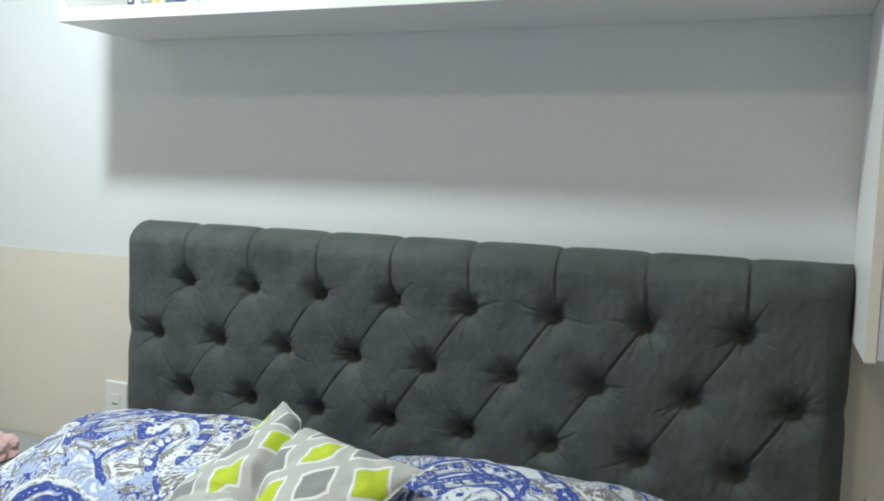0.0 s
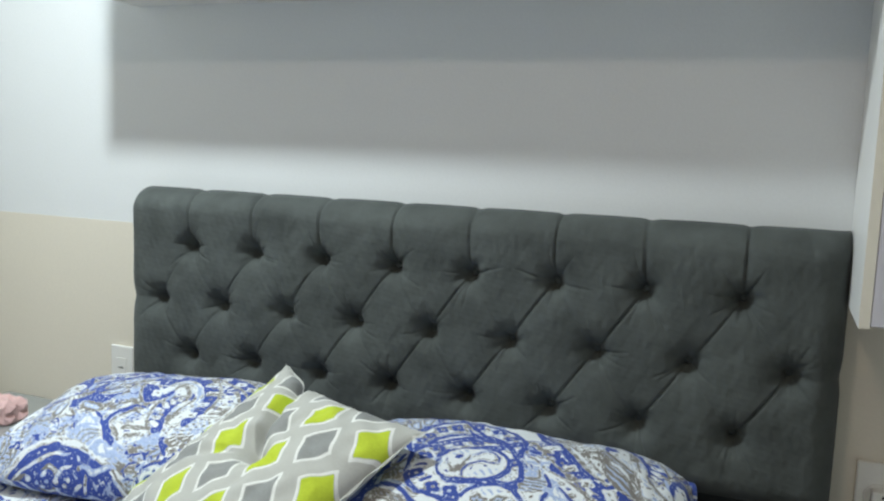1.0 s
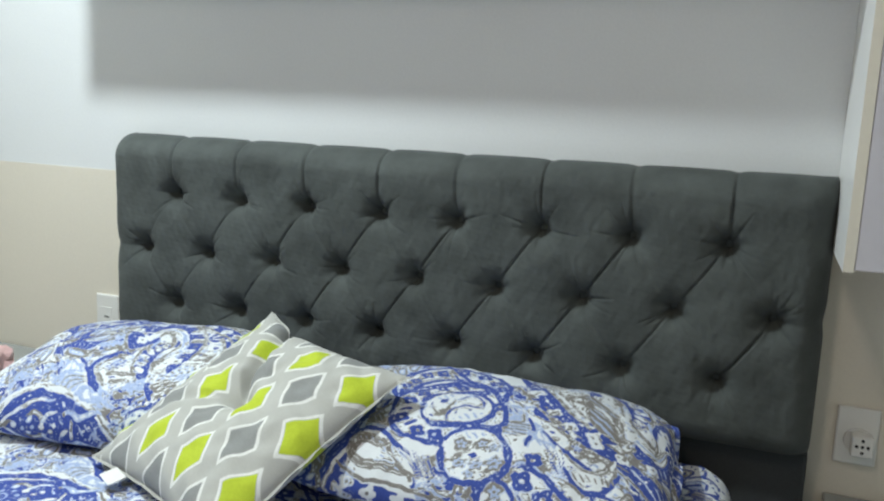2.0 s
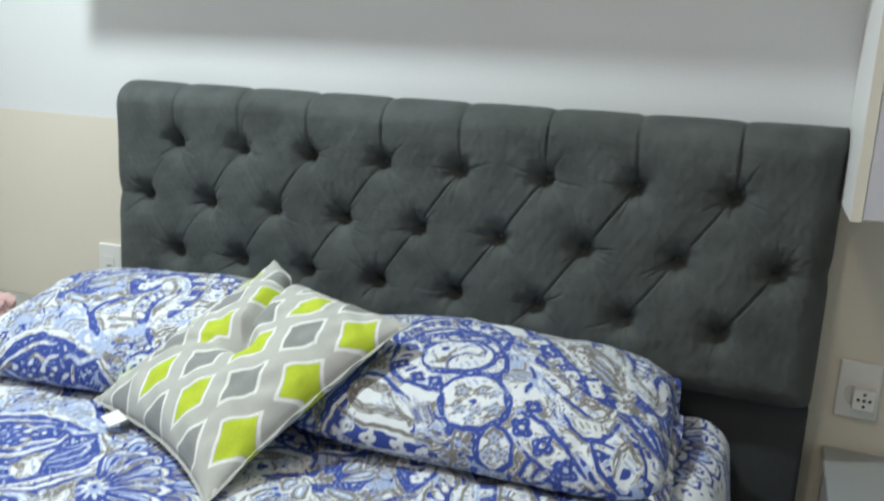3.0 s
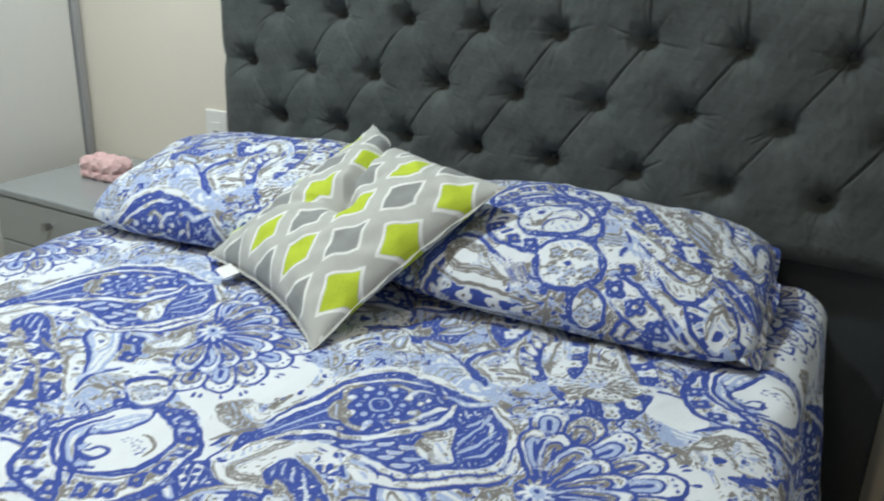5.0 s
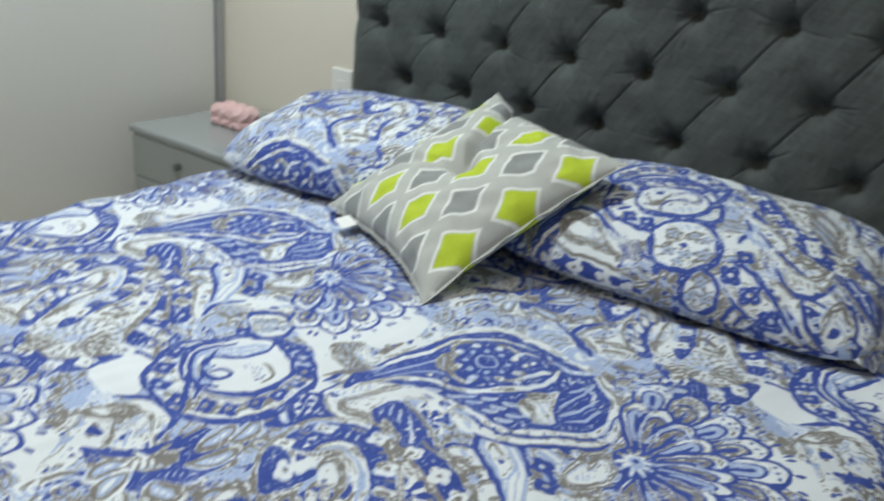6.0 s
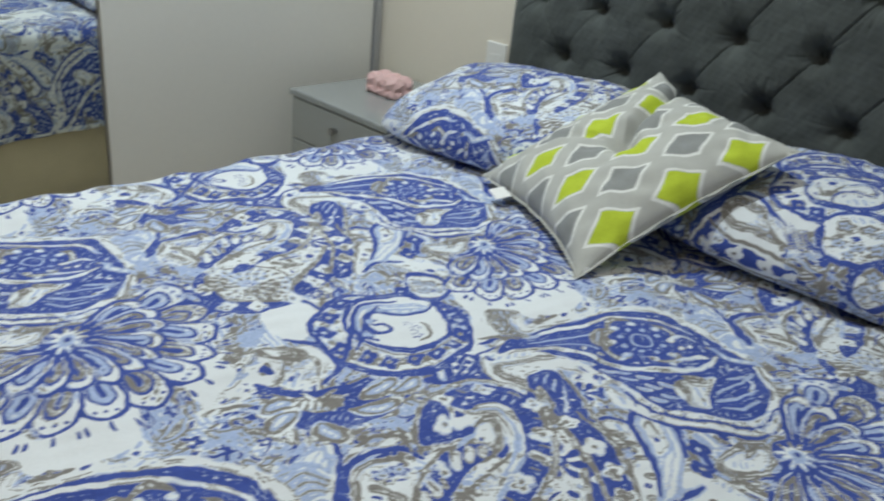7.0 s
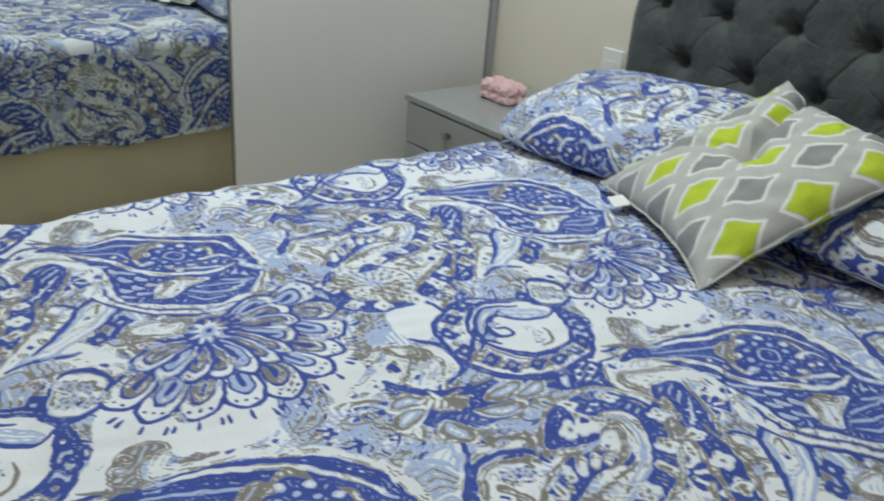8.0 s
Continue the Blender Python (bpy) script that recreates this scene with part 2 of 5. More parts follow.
def seg_dist(px, pz, a, b):
    ax, az, bx, bz = *a, *b
    t = np.clip(((px - ax) * (bx - ax) + (pz - az) * (bz - az)) / ((bx - ax) ** 2 + (bz - az) ** 2), 0, 1)
    return np.hypot(px - ax - t * (bx - ax), pz - az - t * (bz - az))


def tufted_pad():
    nx, nz = 860, 290
    s = np.linspace(0, 1, nx)
    t = np.linspace(0, 1, nz)
    X, Z = np.meshgrid(HB0 + (HB1 - HB0) * s, PAD + (HBT - PAD) * t)
    db, soft, slit, pleat = np.full(X.shape, 9.0), np.full(X.shape, 9.0), np.zeros(X.shape), np.full(X.shape, 9.0)
    rnd = random.Random(5)
    for x, z in buttons:
        db = np.minimum(db, np.hypot(X - x, Z - z))

    def fold(a, b, deep, wide=0.0024):
        """A narrow slit between two places, deepest near its lower end."""
        nonlocal slit, soft
        d = seg_dist(X, Z, a, b)
        k = np.clip((a[1] - Z) / max(a[1] - b[1], 0.01), 0, 1)
        slit = np.maximum(slit, deep * np.exp(-(d / wide) ** 2) * (0.35 + 0.65 * np.sin(math.pi * np.clip(k * 0.8 + 0.15, 0, 1))))
        soft = np.minimum(soft, d + (0.022 if deep < 0.28 else 0.004))

    for x, z in buttons:
        for _ in range(8):
            a, l = rnd.random() * 2 * math.pi, 0.034 + 0.050 * rnd.random()
            d = seg_dist(X, Z, (x + 0.012 * math.cos(a), z + 0.012 * math.sin(a)), (x + l * math.cos(a), z + l * math.sin(a)))
            slit = np.maximum(slit, (0.22 + 0.5 * rnd.random()) * np.exp(-(d / 0.0024) ** 2) * np.clip(1.2 - np.hypot(X - x, Z - z) / l, 0, 1))
    mid = ROWS_Z[1]
    for i in range(8):
        x = BUT0 + STEP * i
        grow = 0.28 + 0.72 * i / 7
        up = seg_dist(X, Z, (x, ROWS_Z[0]), (x + 0.005 * math.sin(3.0 * i), HBT + 0.02))
        pleat = np.minimum(pleat, up)
        fold((x, ROWS_Z[0]), (x - STEP / 2, mid), grow * (0.7 + 0.5 * rnd.random()))
        fold((x, ROWS_Z[0]), (x + STEP / 2, mid), 0.10 + 0.12 * rnd.random(), 0.004)
        fold((x + STEP / 2, mid), (x, ROWS_Z[2]), grow * (0.7 + 0.5 * rnd.random()))
        fold((x - STEP / 2, mid), (x, ROWS_Z[2]), 0.08 + 0.12 * rnd.random(), 0.004)
        soft = np.minimum(soft, seg_dist(X, Z, (x, ROWS_Z[2]), (x, PAD - 0.02)))
    sharp = pleat
    for x, e in ((BUT0 - STEP / 2, HB0 - 0.02), (BUT0 + STEP * 7.5, HB1 + 0.02)):
        soft = np.minimum(soft, seg_dist(X, Z, (x, mid), (e, mid)))
    both = np.minimum(pleat, soft)
    # each pleat laps over its neighbour: high on one side, falling steeply on the other
    lap = np.where(pleat < 0.02, np.exp(-pleat / 0.008), 0) * np.sign(((X - BUT0) / STEP + 0.5) % 1 - 0.5) * (Z > ROWS_Z[0])
    puff = 0.0048 * (1 - np.exp(-both / 0.030)) - 0.0075 * slit - 0.0040 * np.exp(-(pleat / 0.0028) ** 2) - 0.0022 * lap
    puff -= 0.060 * np.exp(-(db / 0.0215) ** 1.35)
    ang = np.zeros(X.shape)
    for j, (x, z) in enumerate(buttons):
        r = np.hypot(X - x, Z - z)
        ang += (0.0008 + 0.0014 * rnd.random()) * np.exp(-((r - 0.026) / 0.016) ** 2) * np.cos(rnd.choice((5, 6, 7)) * np.arctan2(Z - z, X - x) + rnd.random() * 6)
    wob = np.array([[noise.noise((x * 9, z * 9, 3.1)) for x in X[0, ::12]] for z in Z[::10, 0]])
    wob = np.kron(wob, np.ones((10, 12)))[:nz, :nx]
    k = np.ones(9) / 9
    wob = np.apply_along_axis(lambda r: np.convolve(np.pad(r, 4, "edge"), k, "valid"), 1, wob)
    wob = np.apply_along_axis(lambda r: np.convolve(np.pad(r, 4, "edge"), k, "valid"), 0, wob)
    puff += ang + 0.0030 * wob + 0.0004 * ripple(X, Z, 61, 0.045) + 0.0004 * ripple(X, Z, 62, 0.018)
    depth = 0.130 + puff
    # rounded rim at the sides and the top
    R = 0.055
    for d, keep in ((X - HB0, 0.42), (HB1 - X, 0.42), (HBT - Z, 0.45), (Z - PAD, 0.55)):
        e = np.clip(d / R, 0, 1)
        depth *= keep + (1 - keep) * np.sqrt(np.clip(1 - (1 - e) ** 2, 0, 1))
    # edge lines drawn in where the folds reach the sides and the top
    notch = 0.010 * np.exp(-((Z - ROWS_Z[1]) / 0.022) ** 2) + 0.012 * np.clip(1 - (HBT - Z) / 0.06, 0, 1) ** 2
    X = X + np.where(s < 0.5, 1, -0.35) * notch * np.exp(-np.minimum(X - HB0, HB1 - X) / 0.03)
    top = 0.003 * np.exp(-(sharp / 0.010) ** 2) * np.exp(-(HBT - Z) / 0.03)
    sag = 0.0015 * np.sin(math.pi * np.abs(((X - BUT0) / STEP) % 1)) * np.exp(-(HBT - Z) / 0.03)
    return np.stack([X, -depth, Z - top + sag - 0.004], -1)


head = grid_mesh("headboard", tufted_pad(), VELVET, bed, "charcoal velvet pad with deep buttons")
part("back_frame", box(HB0 + 0.01, HB1 - 0.01, -0.055, -0.004, PAD, HBT - 0.012, 0.008), BASE_CLOTH, bed)
for x, z in buttons:
    bm = bmesh.new()
    bmesh.ops.create_uvsphere(bm, u_segments=12, v_segments=8, radius=0.0105)
    bmesh.ops.transform(bm, verts=bm.verts, matrix=Matrix.Translation((x, -0.080, z)) @ Matrix.Diagonal((1, 0.55, 1, 1)))
    part("button", bm, VELVET, head, smooth=True)

# ---- printed cloth ----
CELL_U, CELL_V, DOT = 0.630, 0.680, 0.00125
BLUE, TAUPE, SKY, WHITE = 0, 1, 2, 3


class Print:
    """One repeat of the paisley print, drawn as ink weights on a fine grid whose edges meet."""

    def __init__(self):
        self.nu, self.nv = round(CELL_U / DOT), round(CELL_V / DOT)
        u, v = (np.arange(self.nu) + 0.5) * DOT, (np.arange(self.nv) + 0.5) * DOT
        self.U, self.V = np.meshgrid(u, v)
        self.ink = np.zeros((self.nv, self.nu, 3))
        self.bare = np.zeros((self.nv, self.nu), bool)

    def near(self, u, v, turn=0.0):
        x = (self.U - u + CELL_U / 2) % CELL_U - CELL_U / 2
        y = (self.V - v + CELL_V / 2) % CELL_V - CELL_V / 2
        c, s = math.cos(math.radians(turn)), math.sin(math.radians(turn))
        return x * c + y * s, y * c - x * s

    def lay(self, d, ink, soft=0.0016):
        a = np.clip(0.5 - d / soft, 0, 1)[..., None]
        one = np.zeros(3)
        if ink < 3:
            one[ink] = 1
        self.ink = self.ink * (1 - a) + a * one

    def small(self, u, v, reach):
        """A window round one place, as two index rows and the distances in it."""
        n = int(reach / DOT) + 1
        iu, iv = round(u / DOT), round(v / DOT)
        ju, jv = np.arange(iu - n, iu + n + 1), np.arange(iv - n, iv + n + 1)
        x, y = np.meshgrid((ju + 0.5) * DOT - u, (jv + 0.5) * DOT - v)
        return np.ix_(jv % self.nv, ju % self.nu), x, y

    def dab(self, at, d, ink, soft=0.0016):
        a = np.clip(0.5 - d / soft, 0, 1)[..., None]
        one = np.zeros(3)
        if ink < 3:
            one[ink] = 1
        self.ink[at] = self.ink[at] * (1 - a) + a * one

    def leaf(self, u, v, turn, l, half, inks):
        at, x, y = self.small(u, v, l * 1.1)
        c, s = math.cos(turn), math.sin(turn)
        x, y = x * c + y * s, y * c - x * s
        y = y - 0.45 * x * x / l
        for shrink, ink in zip((1.0, 0.70, 0.38), inks):
            k = np.clip((x - l * 0.5) / (l * 0.5 * (0.5 + 0.5 * shrink)), -1, 1)
            w = half * shrink * np.sqrt(1 - k ** 2) * (1 + 0.4 * k)
            self.dab(at, np.where(np.abs(k) >= 1, 0.01, np.abs(y) - w), ink)

    def rosette(self, u, v, r, n, turn, inks):
        at, x, y = self.small(u, v, r * 1.2)
        d, a = np.hypot(x, y), np.arctan2(y, x)
        for shrink, ink in zip((1.0, 0.66, 0.3), inks):
            self.dab(at, d - r * shrink * (0.76 + 0.24 * np.cos(n * a + turn)), ink)

    def curl(self, u, v, turn, r, wide, ink):
        at, x, y = self.small(u, v, r * 1.8)
        a = (np.arctan2(y, x) - turn) % (2 * math.pi)
        d = np.hypot(x, y)
        spiral = np.abs(d - r * (0.45 + 0.55 * a / (2 * math.pi))) - wide * (0.5 + 0.5 * a / (2 * math.pi))
        self.dab(at, np.where(a > 5.2, 0.01, spiral), ink)

    def spline(self, points, closed=False):
        """A smooth run through points given in millimetres, as places about 1.5 mm apart, in metres."""
        p = np.array(points, float) / 1000
        pad = np.vstack([p[-1], p, p[0], p[1]]) if closed else np.vstack([2 * p[0] - p[1], p, 2 * p[-1] - p[-2]])
        run = []
        for a, b, c, d in zip(pad, pad[1:], pad[2:], pad[3:]):
            n = max(2, int(np.hypot(*(c - b)) / 0.0015))
            f = (np.arange(n) / n)[:, None]
            run.append(0.5 * (2 * b + (c - a) * f + (2 * a - 5 * b + 4 * c - d) * f ** 2 + (3 * b - a - 3 * c + d) * f ** 3))
        return np.vstack(run if closed else run + [p[-1:]])

    def window(self, run, margin):
        lo, hi = run.min(0) - margin, run.max(0) + margin
        ju, jv = np.arange(int(lo[0] / DOT) - 1, int(hi[0] / DOT) + 2), np.arange(int(lo[1] / DOT) - 1, int(hi[1] / DOT) + 2)
        x, y = np.meshgrid((ju + 0.5) * DOT, (jv + 0.5) * DOT)
        return np.ix_(jv % self.nv, ju % self.nu), x, y

    def line(self, ink, r, points):
        """A drawn line of half width r (millimetres), a little thinner at its ends."""
        run = self.spline(points)
        at, x, y = self.window(run, r / 1000 + 0.003)
        d = np.full(x.shape, 9.0)
        for k, (u, v) in enumerate(run):
            thin = (0.58 + 0.42 * min(1, 5 * k / len(run), 5 * (1 - k / len(run)))) * (1.25 if ink == WHITE else 0.88)
            d = np.minimum(d, np.hypot(x - u, y - v) - thin * r / 1000)
        self.dab(at, d, ink)

    def fill(self, ink, points, bare=False):
        """A smooth closed shape filled with one ink; bare: no finer drawing is added in it."""
        run = self.spline(points, True)
        at, x, y = self.window(run, 0.004)
        d, inside = np.full(x.shape, 9.0), np.zeros(x.shape, bool)
        for (u, v), (p, q) in zip(run, np.roll(run, -1, 0)):
            d = np.minimum(d, np.hypot(x - u, y - v))
            if q != v:
                inside ^= ((v > y) != (q > y)) & (x < u + (p - u) * (y - v) / (q - v))
        self.dab(at, np.where(inside, -d, d), ink)
        self.bare[at] = self.bare[at] & ~inside | (inside & bare)

    def four(self, u, v, petals=WHITE, heart=TAUPE, r=0.0155):
        at, x, y = self.small(u, v, r * 1.3)
        d, a = np.hypot(x, y), np.arctan2(y, x)
        self.dab(at, d - r * (0.66 + 0.34 * np.abs(np.cos(2 * a + 0.5))), petals)
        self.dab(at, d - r * 0.22, heart)

    def wheel_flower(self, u, v, r, n):
        """A blue flower whose petals are parted and lit by pale streaks."""
        at, x, y = self.small(u, v, r * 1.2)
        d, a = np.hypot(x, y), np.arctan2(y, x)
        self.dab(at, d - r * (0.86 + 0.14 * np.cos(n * a)), BLUE)
        q = np.abs((a * n / (2 * math.pi)) % 1 - 0.5) * 2 * math.pi / n * d
        self.dab(at, np.maximum(q - 0.10 * r, np.abs(d - 0.58 * r) - 0.24 * r), WHITE)
        self.dab(at, d - r * 0.20, SKY)

    def great_rosette(self, u, v):
        at, x, y = self.small(u, v, 0.075)
        d, a = np.hypot(x, y), np.arctan2(y, x)
        self.dab(at, np.abs(d - 0.052 - 0.006 * np.cos(4 * a)) - 0.005 * np.clip(np.cos(4 * a) + 0.6, 0, 1), TAUPE)
        self.dab(at, d - 0.040 - 0.005 * np.cos(8 * a), BLUE)
        for k in range(8):
            b = k * math.pi / 4 + 0.3
            self.rosette(u + 0.043 * math.cos(b), v + 0.043 * math.sin(b), 0.0085, 1, 0, (WHITE,) if k % 2 else (SKY, WHITE))
            self.rosette(u + 0.028 * math.cos(b + 0.39), v + 0.028 * math.sin(b + 0.39), 0.0055, 1, 0, (SKY,))
        self.dab(at, np.abs(d - 0.014) - 0.0016, SKY)

    def medallion(self, u, v):
        """An oval of pale flower heads, flecked with taupe."""
        at, x, y = self.small(u, v, 0.085)
        c, s = math.cos(-0.75), math.sin(-0.75)
        x, y = x * c - y * s, x * s + y * c
        d, a = np.hypot(x / 1.45, y), np.arctan2(y, x / 1.45)
        self.dab(at, d - 0.047, TAUPE)
        self.dab(at, d - 0.044, WHITE)
        for r0, n, w in ((0.036, 22, 0.0048), (0.025, 15, 0.0045), (0.014, 9, 0.004)):
            q = np.abs((a * n / (2 * math.pi) + 20 * r0) % 1 - 0.5)
            self.dab(at, np.maximum(np.abs(d - r0) - w, (0.30 - q) * 0.022), TAUPE)
            self.dab(at, np.maximum(np.abs(d - r0 + 0.003) - 0.0022, (0.40 - q) * 0.022), SKY)
        self.dab(at, np.abs(d - 0.005) - 0.0015, BLUE)

    def petal(self, u, v, turn, r0, r1, half):
        x, y = self.near(u, v, turn)
        m, l = (r0 + r1) / 2, (r1 - r0) / 2
        k = np.clip((x - m) / l, -1, 1)
        w = half * np.sqrt(np.clip(1 - k ** 2, 0, 1)) * (1 + 0.35 * k)
        out = np.abs(x - m) - l
        return np.where(out > 0, np.hypot(np.maximum(out, 0), y), np.abs(y) - w)

    def blossom(self, u, v, r, n, ink, heart, turn=0.0):
        x, y = self.near(u, v)
        d = np.hypot(x, y)
        a = np.arctan2(y, x)
        self.lay(d - r * (0.72 + 0.28 * np.cos(n * a + turn)), ink)
        self.lay(d - r * 0.28, heart)



def metres(points):
    return [(u / 1000, v / 1000) for u, v in points]


def pillow_figures(P):
    """The wheel, roundels and bands of the print where it lies over the pillow."""
    # bands and plumes that lie across the pillow
    P.line(BLUE, 15, [(46, -427), (-29, -322), (-86, -255), (-136, -238), (-170, -251)])
    for u, v in metres([(-10, -336), (-56, -275), (-92, -245), (-136, -238)]):
        P.four(u, v)
    P.line(TAUPE, 4, [(26, -421), (-46, -349), (-101, -295), (-154, -278)])
    P.line(TAUPE, 3, [(36, -357), (-24, -283), (-87, -223)])
    P.fill(TAUPE, [(-81, -372), (-125, -376), (-180, -335), (-199, -271), (-170, -251), (-124, -275)])
    P.fill(WHITE, [(-161, -349), (-184, -335), (-203, -288), (-187, -270), (-172, -301)])
    P.line(WHITE, 3, [(-99, -349), (-137, -331), (-173, -279)])
    P.line(WHITE, 3, [(-114, -380), (-161, -349)])
    P.fill(WHITE, [(-77, -185), (-118, -153), (-154, -157), (-181, -204), (-178, -150), (-155, -113), (-125, -110), (-97, -133)])
    P.line(BLUE, 6, [(-84, -160), (-125, -106), (-164, -107), (-191, -165)])
    P.line(TAUPE, 4, [(-95, -171), (-134, -146), (-164, -162), (-177, -198)])
    P.line(TAUPE, 2, [(-113, -135), (-125, -118)])
    P.line(TAUPE, 2, [(-124, -136), (-135, -119)])
    P.line(TAUPE, 2, [(-135, -137), (-145, -125)])
    P.line(TAUPE, 2, [(-150, -138), (-155, -126)])
    P.line(TAUPE, 2, [(-160, -143), (-165, -131)])
    P.line(TAUPE, 2, [(-169, -144), (-174, -132)])
    P.line(TAUPE, 2, [(-178, -150), (-183, -137)])
    P.line(WHITE, 4, [(-48, -177), (-67, -149), (-85, -123)])
    P.line(WHITE, 4, [(-60, -178), (-73, -145), (-91, -120)])
    P.line(WHITE, 4, [(-66, -178), (-85, -141), (-97, -116)])
    P.line(WHITE, 4, [(-78, -174), (-91, -137), (-103, -116)])
    P.line(WHITE, 4, [(-84, -175), (-97, -133), (-108, -113)])
    P.line(BLUE, 1.5, [(-54, -177), (-73, -150), (-85, -123)])
    P.line(BLUE, 1.5, [(-60, -178), (-79, -145), (-91, -124)])
    P.line(BLUE, 1.5, [(-72, -174), (-85, -141), (-97, -120)])
    P.line(BLUE, 1.5, [(-78, -174), (-96, -138), (-103, -116)])
    P.line(BLUE, 1.5, [(-89, -175), (-102, -134), (-108, -113)])
    P.fill(TAUPE, [(268, -65), (260, -98), (216, -102), (160, -78), (121, -52), (152, -40), (195, -36), (240, -39)])
    P.fill(WHITE, [(252, -63), (232, -84), (197, -74), (172, -58), (207, -52), (235, -53)])
    P.line(WHITE, 2, [(259, -86), (248, -74)])
    P.line(WHITE, 2, [(243, -83), (237, -75)])
    P.line(WHITE, 2, [(226, -84), (220, -73)])
    P.line(WHITE, 2, [(209, -81), (203, -74)])
    P.line(WHITE, 2, [(197, -82), (191, -71)])
    P.line(WHITE, 2, [(179, -80), (172, -73)])
    P.line(BLUE, 6, [(270, -98), (222, -119), (173, -88), (128, -62)])
    P.line(WHITE, 4, [(185, -87), (160, -63), (127, -45)])
    P.line(WHITE, 4, [(173, -84), (147, -60), (121, -42)])
    P.line(WHITE, 4, [(161, -85), (141, -61), (114, -40)])
    P.line(WHITE, 4, [(154, -86), (128, -58), (108, -37)])
    P.line(WHITE, 4, [(142, -83), (121, -59), (101, -35)])
    P.line(WHITE, 4, [(135, -84), (108, -57), (101, -35)])
    P.line(BLUE, 1.6, [(179, -88), (153, -67), (127, -45)])
    P.line(BLUE, 1.6, [(167, -89), (141, -64), (121, -42)])
    P.line(BLUE, 1.6, [(161, -89), (134, -61), (114, -43)])
    P.line(BLUE, 1.6, [(148, -87), (128, -62), (108, -40)])
    P.line(BLUE, 1.6, [(142, -87), (115, -59), (101, -38)])
    P.line(BLUE, 1.6, [(129, -84), (108, -57), (95, -36)])
    P.line(BLUE, 16, [(268, -15), (215, 3), (150, 4), (87, -2)])
    for u, v in metres([(248, -10), (204, 5), (150, 4), (106, 3)]):
        P.four(u, v)
    P.line(TAUPE, 4, [(275, -34), (211, -17), (145, -22), (87, -22)])
    # wheel with two roundels and a ribbon of blue flowers
    P.fill(BLUE, [(218, -154), (232, -223), (206, -285), (152, -332), (81, -328), (32, -267), (17, -208), (48, -169), (86, -141), (111, -111), (155, -107), (193, -117)])
    P.fill(WHITE, [(213, -165), (221, -218), (193, -265), (145, -312), (80, -307), (38, -256), (30, -212), (55, -184), (93, -155), (118, -124), (156, -116), (187, -127)])
    for u, v in metres([(194, -156), (156, -130), (125, -133), (203, -209), (192, -248), (169, -289), (132, -308), (86, -296), (45, -261)]):
        P.four(u, v, BLUE, WHITE, 0.015)
    P.fill(BLUE, [(171, -179), (185, -232), (150, -274), (106, -299), (59, -271), (44, -233), (62, -194), (106, -159), (144, -150)])
    P.fill(WHITE, [(165, -179), (173, -222), (149, -268), (98, -278), (65, -265), (57, -238), (69, -204), (113, -173), (145, -165)])
    P.line(BLUE, 3, [(119, -163), (127, -204), (109, -233), (77, -241), (78, -263), (104, -272), (123, -249)])
    P.line(TAUPE, 3, [(159, -201), (139, -182), (134, -214), (129, -248)])
    P.fill(BLUE, [(104, -94), (105, -139), (75, -187), (29, -181), (-12, -130), (-20, -89), (11, -58), (49, -52), (83, -66)])
    P.fill(WHITE, [(91, -96), (99, -135), (68, -172), (28, -165), (1, -125), (-7, -96), (18, -68), (50, -62), (77, -73)])
    P.rosette(0.072, -0.132, 0.016, 5, 0.3, (TAUPE, SKY, TAUPE))
    P.rosette(0.064, -0.094, 0.015, 5, 0.3, (TAUPE, SKY, TAUPE))
    P.rosette(0.032, -0.093, 0.014, 5, 0.3, (TAUPE, SKY, TAUPE))
    P.rosette(0.006, -0.099, 0.018, 5, 0.3, (TAUPE, SKY, TAUPE))
    P.rosette(0.040, -0.140, 0.013, 5, 0.3, (TAUPE, SKY, TAUPE))
    P.rosette(0.037, -0.073, 0.012, 5, 0.3, (TAUPE, SKY, TAUPE))
    P.rosette(0.020, -0.132, 0.011, 5, 0.3, (TAUPE, SKY, TAUPE))
    P.fill(BLUE, [(22, -25), (23, -51), (-2, -73), (-27, -71), (-46, -51), (-47, -23), (-23, -4), (8, -1)])
    P.fill(WHITE, [(10, -29), (10, -49), (-2, -66), (-21, -64), (-40, -47), (-35, -25), (-17, -8), (2, -11)])
    P.rosette(-0.009, -0.053, 0.017, 5, 0.3, (TAUPE, SKY, TAUPE))
    P.rosette(-0.003, -0.027, 0.013, 5, 0.3, (TAUPE, SKY, TAUPE))
    P.rosette(-0.028, -0.032, 0.013, 5, 0.3, (TAUPE, SKY, TAUPE))
    P.fill(WHITE, [(-19, -105), (-56, -112), (-103, -93), (-145, -64), (-166, -37), (-135, -24), (-99, -36), (-46, -60)])
    P.line(BLUE, 5, [(-19, -105), (-56, -112), (-98, -92), (-140, -60), (-162, -39)])
    P.line(BLUE, 4, [(-46, -63), (-99, -36), (-139, -27)])
    for u, v in metres([(-45, -87), (-87, -70), (-130, -40)]):
        P.four(u, v, BLUE, WHITE, 0.020)
    P.line(TAUPE, 4, [(-62, -121), (-125, -102), (-172, -68), (-202, -48)])
    P.fill(WHITE, [(-74, -118), (-125, -102), (-168, -79), (-202, -52), (-185, -40), (-140, -76)])
    P.fill(WHITE, [(-189, -89), (-208, -136), (-235, -120), (-238, -86), (-212, -61)])
    P.line(TAUPE, 5, [(-202, -69), (-198, -97), (-211, -128), (-231, -116)])
